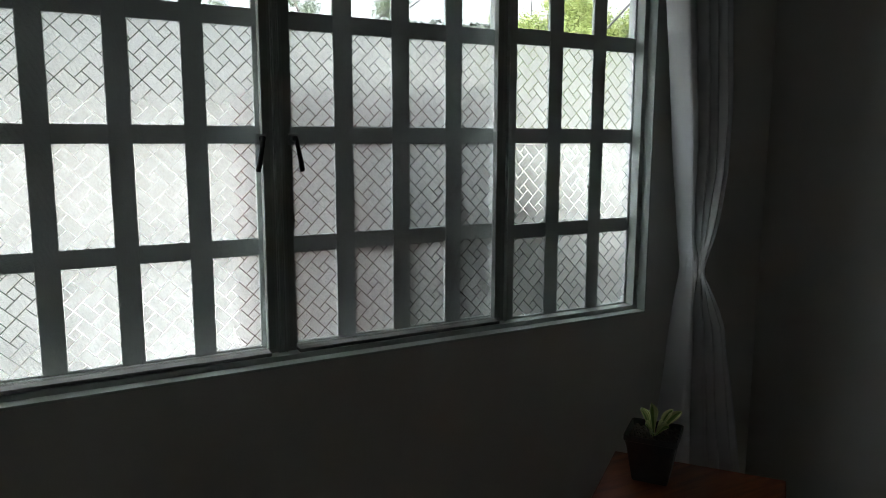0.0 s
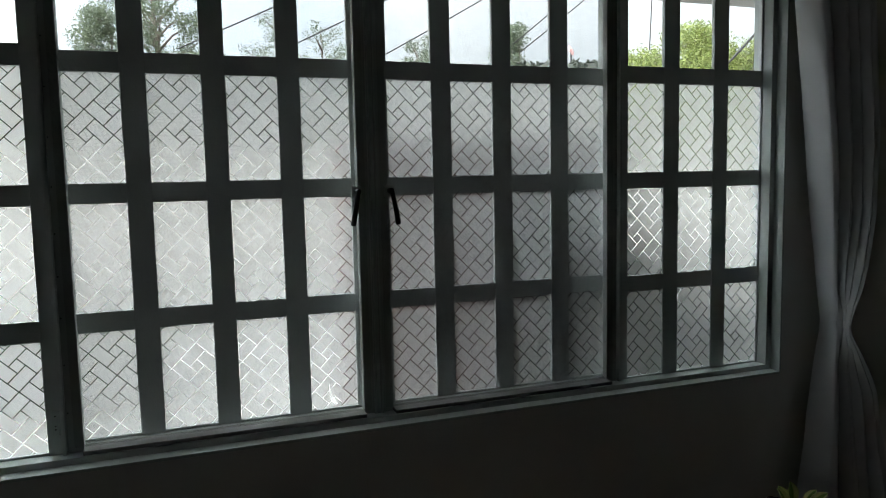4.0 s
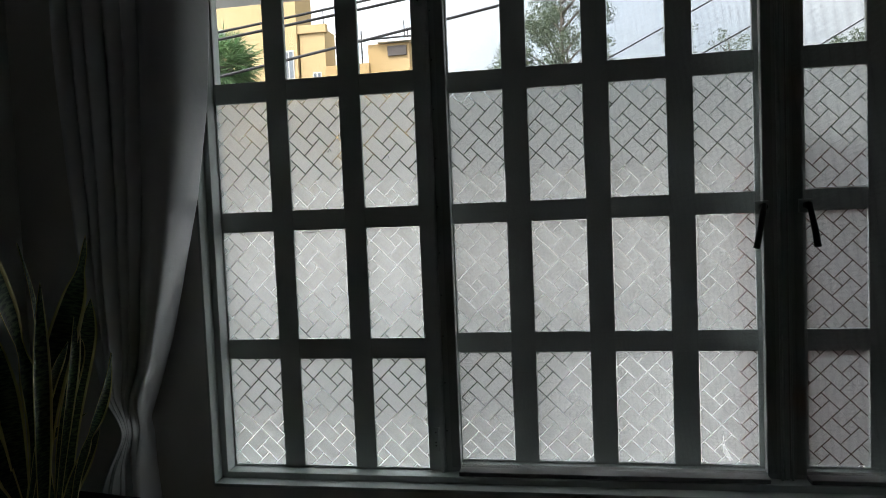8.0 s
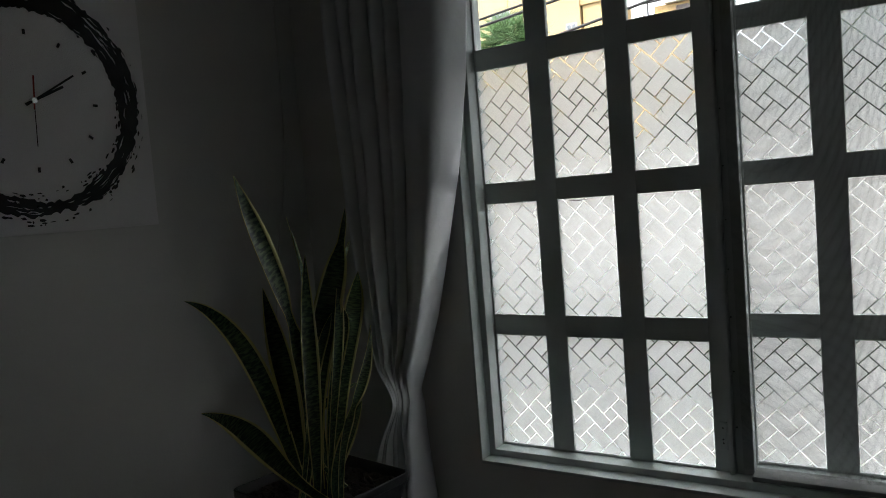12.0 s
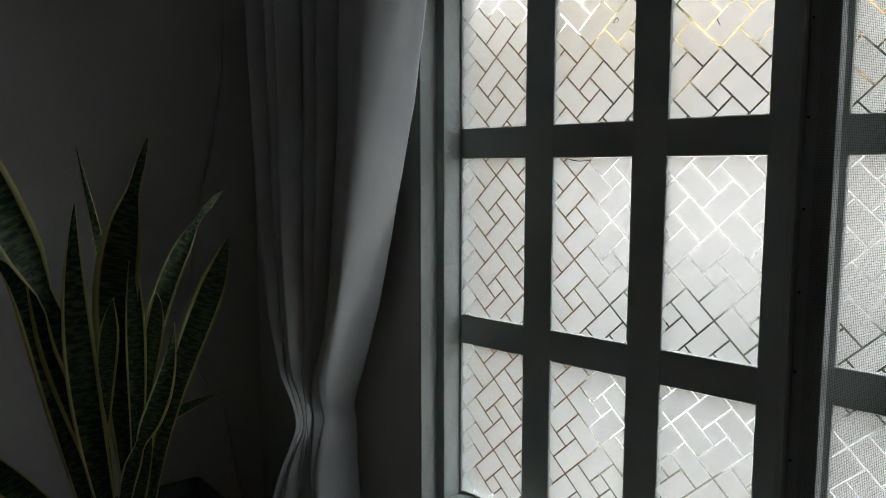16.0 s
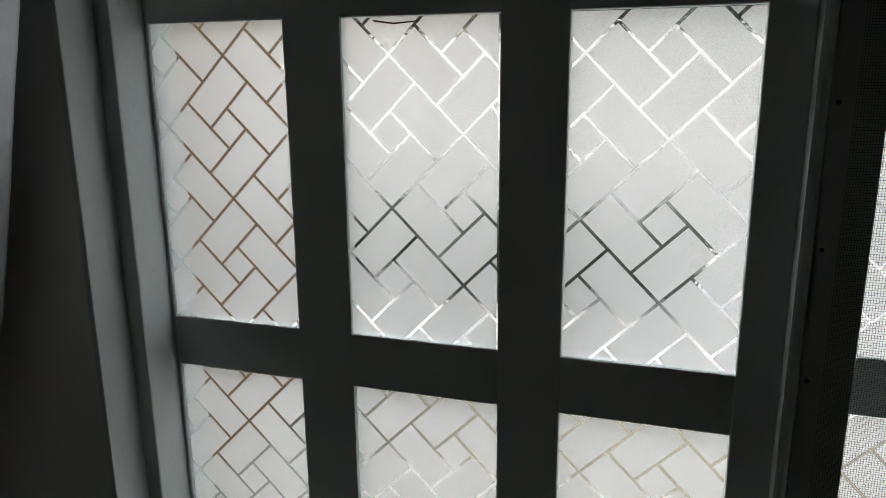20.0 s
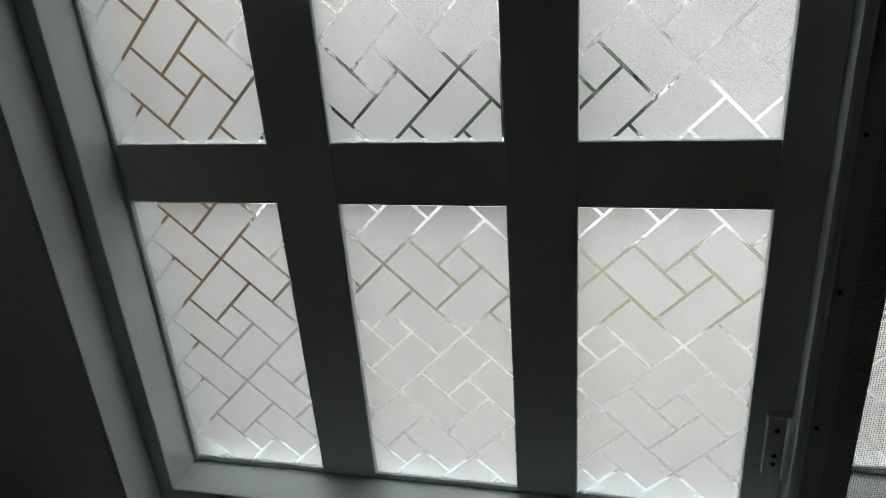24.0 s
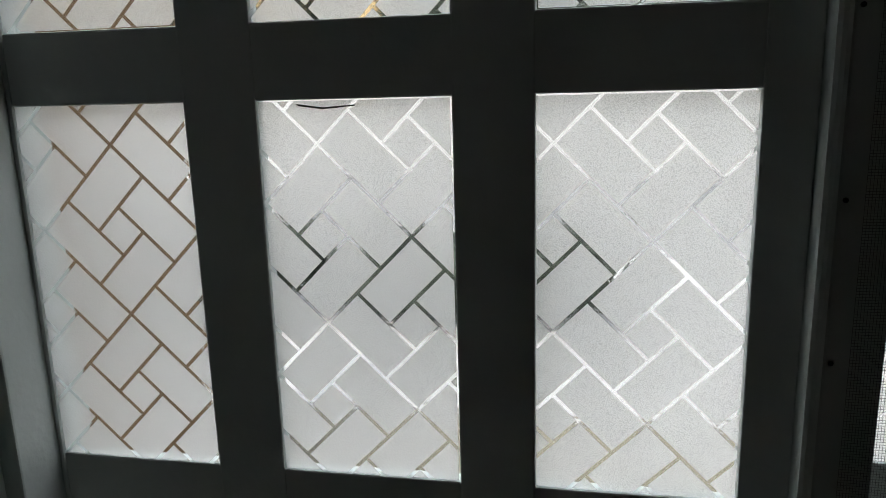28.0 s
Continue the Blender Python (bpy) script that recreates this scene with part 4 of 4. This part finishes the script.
v, f = tube([(CX, CY, CZ), (CX + 0.009, CY, CZ)], 0.004, 12)
part_mesh("hub", mesh_of("hub", v, f), M_CHROME, clock, "small chrome hub")

# ---- outside ----
GZ = -0.15


def flat(name, x0, x1, y0, y1, z0, z1, mat, label, cat, bevel=0.0):
    return tagged(part(name, block(x0, x1, y0, y1, z0, z1, bevel), mat), label, cat, kind="structure")


tagged(part("ground", block(-2000, 2000, 0.16, 2500, GZ - 1.0, GZ - 0.12), M_GROUND), "bare earth reaching to the horizon", "ground", kind="structure")
flat("road", -60, 60, 6.4, 12.6, GZ - 0.5, GZ - 0.10, M_ASPHALT, "dark asphalt street", "road")
flat("pavement_1", -60, 60, 3.005, 6.24, GZ - 0.5, GZ, M_CONCRETE, "pale concrete pavement before the house", "pavement")
flat("pavement_2", -60, 60, 12.76, 14.4, GZ - 0.5, GZ, M_CONCRETE, "pale concrete pavement across the street", "pavement")
flat("kerb_1", -60, 60, 6.245, 6.395, GZ - 0.5, GZ + 0.005, M_CONCRETE, "concrete kerb", "kerb", 0.02)
flat("kerb_2", -60, 60, 12.605, 12.755, GZ - 0.5, GZ + 0.005, M_CONCRETE, "concrete kerb", "kerb", 0.02)
flat("apron", -60, 60, 0.17, 2.2, GZ - 0.5, GZ - 0.02, M_APRON, "grey concrete apron under the window", "pavement")
flat("garden_bed", -60, 60, 2.205, 3.0, GZ - 0.5, GZ - 0.03, M_GROUND, "dark strip of bare soil along the pavement", "garden bed")


def building(name, x0, x1, y0, y1, top, mat, label, wins, parapet=0.35):
    b = thing(name, ((x0 + x1) / 2, (y0 + y1) / 2, GZ), label, "building")
    bm = block(x0, x1, y0, y1, GZ, top)
    part("wall", bm, mat, b)
    part("parapet", block(x0 - 0.06, x1 + 0.06, y0 - 0.06, y0 + 0.14, top - parapet, top + 0.12, 0.02), mat, b)
    part("roof", block(x0 + 0.1, x1 - 0.1, y0 + 0.15, y1, top, top + 0.05), M_ROOFDARK, b)
    for wx, wz, ww, wh in wins:
        w = part("window", block(wx - ww / 2 - 0.035, wx + ww / 2 + 0.035, y0 - 0.02, y0 + 0.02, wz - wh / 2 - 0.035, wz + wh / 2 + 0.035, 0.01), M_PALEWALL, b)
        part("pane", block(wx - ww / 2, wx - 0.02, y0 - 0.03, y0 - 0.015, wz - wh / 2, wz + wh / 2), M_DARKGLASS, w)
        part("pane", block(wx + 0.02, wx + ww / 2, y0 - 0.03, y0 - 0.015, wz - wh / 2, wz + wh / 2), M_DARKGLASS, w)
    return b


building("apartment_building", -11.6, -7.05, 18.9, 20.2, 9.6, M_YELLOW, "tall yellow plastered apartment building across the street", [(-9.55, 6.55, 0.6, 0.6), (-11.0, 6.5, 0.7, 0.7), (-7.32, 5.72, 0.26, 0.75), (-9.25, 3.4, 0.8, 0.9), (-10.7, 3.4, 0.8, 0.9)])
building("apartment_building", -7.0, -6.25, 19.0, 21, 6.7, M_YELLOW, "yellow plastered building wing with a stepped roof", [(-6.52, 5.1, 0.2, 0.7), (-6.6, 2.4, 0.42, 0.9)], 0.12)
building("house", -6.2, -5.02, 19.0, 21, 5.5, M_OCHRE, "lower ochre house with razor wire along its roof", [(-5.9, 4.9, 0.3, 0.6)], 0.2)
tower = thing("stair_tower", (-4.4, 20.2, GZ), "ochre rooftop stair tower with a dark opening", "stair tower")
part("wall", block(-5.0, -3.8, 19.0, 21.2, GZ, 6.13, 0.02), M_OCHRE, tower)
# Solid dark block gives the shade inside the opening as colour.
part("opening", block(-4.42, -3.88, 18.95, 19.02, 5.77, 6.04), M_ROOFDARK, tower, "dark opening")
part("roof", block(-4.7, -3.72, 18.85, 21.3, 6.135, 6.20, 0.01), M_PALEWALL, tower)
part("wing", block(-3.795, -3.52, 19.1, 21.0, GZ, 5.3, 0.02), M_OCHRE, tower)
v, f = tube([(-5.25, 18.9, 6.25), (-3.65, 18.9, 6.26)], 0.028, 6)
tagged(part_mesh("roof_beam", mesh_of("beam", v, f), M_CABLE, None), "dark horizontal bar across the roof posts", "bar")
for px, pz, pr in ((-5.96, 6.53, 0.035), (-5.32, 7.1, 0.03), (-5.2, 6.55, 0.02), (-6.3, 7.3, 0.014), (-3.95, 6.75, 0.016), (-3.86, 6.55, 0.014)):
    v, f = tube([(px, 19.1, 5.4), (px, 19.1, pz)], pr, 6)
    tagged(part_mesh("roof_mast", mesh_of("mast", v, f), M_PALEWALL if pr > 0.028 else M_CABLE, None), "thin metal mast on the roof", "mast", "roof masts")
for k in range(2):
    pts = [(-5.95 + 0.9 * t / 90 + 0.1 * math.sin(t * 0.23 + k), 19.15 + 0.16 * math.cos(t * 0.4 + k), 5.95 + (0.16 + 0.07 * math.sin(t * 0.17 + 2 * k)) * math.sin(t * 0.4 + k)) for t in range(91)]
    v, f = tube(pts, 0.0035, 4)
    tagged(part_mesh("razor_wire", mesh_of("coil", v, f), M_CABLE, None), "loose coil of razor wire along the roof edge", "razor wire", "razor wire coils")
flat("boundary_wall", -14, 40, 14.5, 14.75, GZ, 2.15, M_BOUND, "pale plastered boundary wall across the street", "wall", 0.02)
# Added ochre wall, set close so it cuts the light on the left panes.
flat("left_blocker_wall", -1.5, -1.35, 0.4, 2.55, GZ - 0.1, 2.08, M_RUST, "added ochre plastered wall that darkens the left panes", "wall", 0.02)
# Added slab in place of an unclear brown shape; it blocks light to the panes.
flat("brown_blocker", 1.0, 1.74, 0.36, 0.48, GZ - 0.1, 1.56, M_BROWN, "reddish-brown stand-in slab that darkens the casement panes", "wall", 0.02)


def crown_mesh(rgn, clumps, leaf, count, elong=1.0, heart=0.0):
    """Leaves gathered in clumps: centre, radius."""
    verts, faces = [], []
    for (cx, cy, cz, r) in clumps:
        if heart:
            i, k = len(verts), heart * r
            verts += [(cx + k, cy, cz), (cx, cy + k, cz), (cx - k, cy, cz), (cx, cy - k, cz), (cx, cy, cz + k), (cx, cy, cz - k)]
            faces += [(i + a, i + (a + 1) % 4, i + 4) for a in range(4)] + [(i + (a + 1) % 4, i + a, i + 5) for a in range(4)]
        for _ in range(int(count * r * r) + (70 if heart else 0)):
            d = Vector((rgn.gauss(0, 1), rgn.gauss(0, 1), rgn.gauss(0, 1))).normalized() * r * rgn.uniform(0.35, 1.0)
            p = Vector((cx + d.x, cy + d.y, cz + d.z * 0.8))
            a = Vector((rgn.gauss(0, 1), rgn.gauss(0, 1), rgn.gauss(0, 0.7))).normalized() * leaf * rgn.uniform(0.6, 1.3) * elong
            b = a.cross(Vector((rgn.gauss(0, 1), rgn.gauss(0, 1), rgn.gauss(0, 1)))).normalized() * leaf * rgn.uniform(0.3, 0.55)
            i = len(verts)
            verts += [p - a, p - a * 0.1 + b, p + a, p - a * 0.1 - b]
            faces.append((i, i + 1, i + 2, i + 3))
    return mesh_of("crown", verts, faces)


def tree(x, y, height, spread, bare, mat, label, seed, leaf=0.12, count=260, clump=0.55, n=26):
    rgn = random.Random(seed)
    t = thing("tree", (x, y, GZ), label, "tree", "trees along the street")
    top = Vector((x + rgn.uniform(-0.3, 0.3), y, height * 0.92))
    pts = [Vector((x, y, GZ - 0.1)).lerp(top, k / 5) + Vector((rgn.uniform(-1, 1), rgn.uniform(-1, 1), 0)) * 0.12 * (0 < k < 5) for k in range(6)]
    v, f = tube(pts, 0.02 * height, 8, 0.02)
    part_mesh("trunk", mesh_of("trunk", v, f), M_BARK, t, smooth=True)
    clumps = []
    for k in range(n):
        h = bare + (height - bare) * ((k + rgn.random()) / n)
        prof = math.sin(math.pi * min(0.97, 0.16 + 0.8 * (h - bare) / (height - bare))) ** 0.7
        an = rgn.uniform(0, 2 * math.pi)
        rr = spread * prof * rgn.uniform(0.35, 1.0)
        c = Vector((x + rr * math.cos(an), y + rr * math.sin(an), h))
        clumps.append((c.x, c.y, c.z, clump * rgn.uniform(0.6, 1.25)))
        if k % 2 == 0:
            z0 = max(bare * 0.7, h - rr * 0.9)
            s = pts[0].lerp(top, min(0.98, (z0 - GZ) / (top.z - GZ)))
            mid = s.lerp(c, 0.5) + Vector((0, 0, 0.12 * rr))
            v, f = tube([s, mid, c], 0.006 * height, 5, 0.008)
            part_mesh("limb", mesh_of("limb", v, f), M_BARK, t)
    part_mesh("crown", crown_mesh(rgn, clumps, leaf, count), mat, t)
    return t


def az(a, e, d):
    """A place by bearing and rise, in degrees, and distance from the middle of the room."""
    return 0.62 + d * math.sin(radians(a)), -1.3 + d * math.cos(radians(a)), 1.47 + d * math.tan(radians(e))


x, y, z = az(-0.2, 17.5, 27)
tree(x, y, z, 2.2, 3.0, M_LEAF_GREY, "tall feathery grey-green tree behind the boundary wall", 21, 0.05, 1500, 0.55, 80)
x, y, z = az(-4.0, 12.0, 26)
tree(x, y, z, 1.2, 2.5, M_LEAF_GREY, "lower grey-green tree beside the tall one", 22, 0.05, 1500, 0.5, 44)
x, y, z = az(7.6, 12.2, 27)
tree(x, y, z, 1.5, 2.5, M_LEAF_GREY, "thin airy tree with visible twigs", 23, 0.045, 900, 0.4, 34)
x, y, z = az(11.0, 11.6, 29)
tree(x, y, z, 1.6, 2.5, M_LEAF_GREY, "thin airy tree behind the pale wall", 24, 0.045, 900, 0.4, 34)
x, y, z = az(18.6, 10.4, 29)
tree(x, y, z, 1.4, 2.0, M_LEAF_GREY, "small rounded street tree", 25, 0.05, 1500, 0.45, 34)
x, y, z = az(26.0, 11.2, 24)
tree(x, y, z, 0.7, 2.6, M_LEAF_GREY, "narrow upright tree behind the wall", 26, 0.05, 1800, 0.45, 30)
x, y, z = az(33.5, 9.0, 22)
tree(x, y, z, 1.0, 2.0, M_LEAF_LIME, "small lime-green tree behind the wall", 27, 0.05, 1600, 0.42, 30)
x, y, z = az(38.2, 10.2, 12)
tree(x, y, z, 1.25, 1.6, M_LEAF_LIME, "bright lime-green leafy tree near the house", 28, 0.026, 5200, 0.34, 64)
x, y, z = az(43.8, 8.8, 12.5)
tree(x, y, z, 1.3, 1.6, M_LEAF_LIME, "bright lime-green leafy tree beside its twin", 29, 0.026, 5200, 0.34, 56)

# hedge clumps, added as dark backing behind the frosted panes, and palm
rgn = random.Random(31)
cl = []
# Far row: added dark backing, its crest kept just under the clear panes.
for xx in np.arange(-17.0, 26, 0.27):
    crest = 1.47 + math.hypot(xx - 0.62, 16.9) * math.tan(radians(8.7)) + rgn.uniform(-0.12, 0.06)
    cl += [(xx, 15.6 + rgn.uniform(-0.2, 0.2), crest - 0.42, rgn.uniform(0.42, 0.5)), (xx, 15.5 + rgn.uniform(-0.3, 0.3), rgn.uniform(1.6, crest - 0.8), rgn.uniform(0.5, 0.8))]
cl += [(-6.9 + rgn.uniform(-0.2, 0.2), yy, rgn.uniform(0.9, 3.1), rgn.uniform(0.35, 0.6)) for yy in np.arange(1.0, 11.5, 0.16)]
# Added bushes close to the window, blocking light to the panes before them.
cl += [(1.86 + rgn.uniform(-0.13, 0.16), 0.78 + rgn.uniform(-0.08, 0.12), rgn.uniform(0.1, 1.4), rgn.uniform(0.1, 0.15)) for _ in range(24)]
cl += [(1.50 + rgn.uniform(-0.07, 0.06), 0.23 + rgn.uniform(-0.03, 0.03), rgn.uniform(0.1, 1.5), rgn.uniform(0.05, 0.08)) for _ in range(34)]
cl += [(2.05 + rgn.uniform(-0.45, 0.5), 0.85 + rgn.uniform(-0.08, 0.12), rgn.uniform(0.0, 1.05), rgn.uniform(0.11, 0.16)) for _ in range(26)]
# Low row added in place of an unidentified dark band.
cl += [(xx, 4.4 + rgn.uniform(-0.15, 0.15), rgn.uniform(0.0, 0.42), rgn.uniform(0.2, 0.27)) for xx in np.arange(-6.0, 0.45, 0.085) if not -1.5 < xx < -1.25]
tagged(part_mesh("hedge", crown_mesh(rgn, cl, 0.085, 620, 1.0, 0.8), M_HEDGE), "dark dense hedge clumps added to darken the panes and joints", "hedge", kind="stuff")
px, py, pz = az(-26.0, 10.9, 13)
palm = thing("palm_tree", (px, py, GZ), "fan palm with a shaggy green head before the yellow building", "palm")
v, f = tube([(px, py, GZ), (px + 0.05, py, 2.0), (px, py, pz)], 0.16, 10, 0.12)
part_mesh("trunk", mesh_of("trunk", v, f), M_BARK, palm, smooth=True)
verts, faces = [], []
for k in range(190):
    an, up = rgn.uniform(0, 2 * math.pi), rgn.uniform(-0.9, 1.3)
    d = Vector((math.cos(an) * math.cos(up), math.sin(an) * math.cos(up), math.sin(up)))
    hub = Vector((px, py, pz)) + d * rgn.uniform(0.10, 0.42)
    side = d.cross(Vector((0, 0, 1)))
    side = side.normalized() if side.length > 0.05 else Vector((1, 0, 0))
    for s in range(-7, 8):
        q = radians(s * 11)
        e = (d * math.cos(q) + side * math.sin(q)).normalized()
        tipv = hub + e * rgn.uniform(0.26, 0.44) + Vector((0, 0, -0.06 * abs(s) / 4))
        w = e.cross(Vector((rgn.uniform(-1, 1), rgn.uniform(-1, 1), 1))).normalized() * 0.009
        i = len(verts)
        mid = hub.lerp(tipv, 0.55) + Vector((0, 0, 0.02))
        verts += [hub, mid + w, tipv, mid - w]
        faces.append((i, i + 1, i + 2, i + 3))
part_mesh("crown", mesh_of("palm_crown", verts, faces), M_LEAF_PALM, palm)


def cable(a, b, r, sag, label):
    a, b = Vector(a), Vector(b)
    pts = [a.lerp(b, k / 16) - Vector((0, 0, sag * 4 * (k / 16) * (1 - k / 16))) for k in range(17)]
    v, f = tube(pts, r, 6)
    return tagged(part_mesh("overhead_cable", mesh_of("cable", v, f), M_CABLE, None, "", True), label, "cable", "overhead cables")


# bearings and rises of the two ends of each line
for a0, e0, a1, e1, d, r in ((-31.7, 12.1, -7.4, 17.0, 9.5, 0.016), (-31.7, 11.6, -5.8, 16.7, 9.6, 0.018), (-31.9, 8.8, 6.8, 16.7, 9.2, 0.017), (-30, 14.6, -4, 18.0, 10, 0.012),
                             (0.8, 9.6, 19.4, 17.6, 11, 0.011), (8.3, 9.7, 24.8, 17.0, 11.5, 0.011), (15.1, 8.9, 29.5, 16.1, 12, 0.010), (23.1, 7.8, 34.2, 16.1, 12, 0.010), (26.4, 9.3, 35.4, 15.8, 12, 0.010), (40.5, 6.6, 46, 12.5, 10, 0.016), (42.8, 6.6, 47.0, 11.8, 10, 0.012), (36.1, 9.0, 36.3, 14.0, 10, 0.008)):
    cable(az(a0, e0, d), az(a1, e1, d), r, 0.02, "black overhead cable crossing the street")
dish = thing("satellite_dish", az(30.2, 8.9, 20), "faded pink satellite dish on a roof", "satellite dish")
dx, dy, dz = az(30.2, 8.9, 20)
bm = bmesh.new()
bmesh.ops.create_uvsphere(bm, u_segments=16, v_segments=10, radius=0.3, matrix=pose(dx, dy, dz + 0.12, 62, 35, 20) @ Matrix.Diagonal((0.46, 0.52, 0.09, 1)))
part("reflector", bm, M_PINK, dish)
v, f = tube([(dx, dy, dz - 0.9), (dx, dy, dz + 0.1)], 0.02, 6)
part_mesh("mast", mesh_of("mast", v, f), M_CABLE, dish)
v, f = tube([(dx, dy, dz + 0.02), (dx - 0.1, dy - 0.16, dz + 0.14)], 0.012, 6)
part_mesh("arm", mesh_of("arm", v, f), M_PINK, dish)

# ---- film pieces, last ----
for name, k, r, a, b, z0, z1, yv, pane in panes:
    px, pz = PHASE.get((name, k, r), (rng.uniform(a, b), ROW_PHASE[r] + rng.uniform(-0.002, 0.002)))
    polys = film_polys(a + rng.uniform(0.0, 0.0012), b - rng.uniform(0.0, 0.0012), z0 + rng.uniform(0.0, 0.001), z1 - rng.uniform(0.0, 0.001), px, pz)
    if (name, k, r) == ("window_3", 3, 0):
        polys = torn(polys, TEAR, 0.0011)
    if name == "window_2":
        for poly in polys:
            cx, cz = sum(q[0] for q in poly) / len(poly), sum(q[1] for q in poly) / len(poly)
            me = mesh_of("film_piece", [(q[0], yv, q[1]) for q in poly], [tuple(range(len(poly)))])
            part_mesh("film_piece", me, M_FILM, pane).visible_shadow = False
    else:
        verts, faces = [], []
        for poly in polys:
            i = len(verts)
            verts += [(q[0], yv, q[1]) for q in poly]
            faces.append(tuple(range(i, i + len(poly))))
        fl = part_mesh("film", mesh_of("film", verts, faces), M_FILM, pane)
        fl["kind"], fl.visible_shadow = "stuff", False
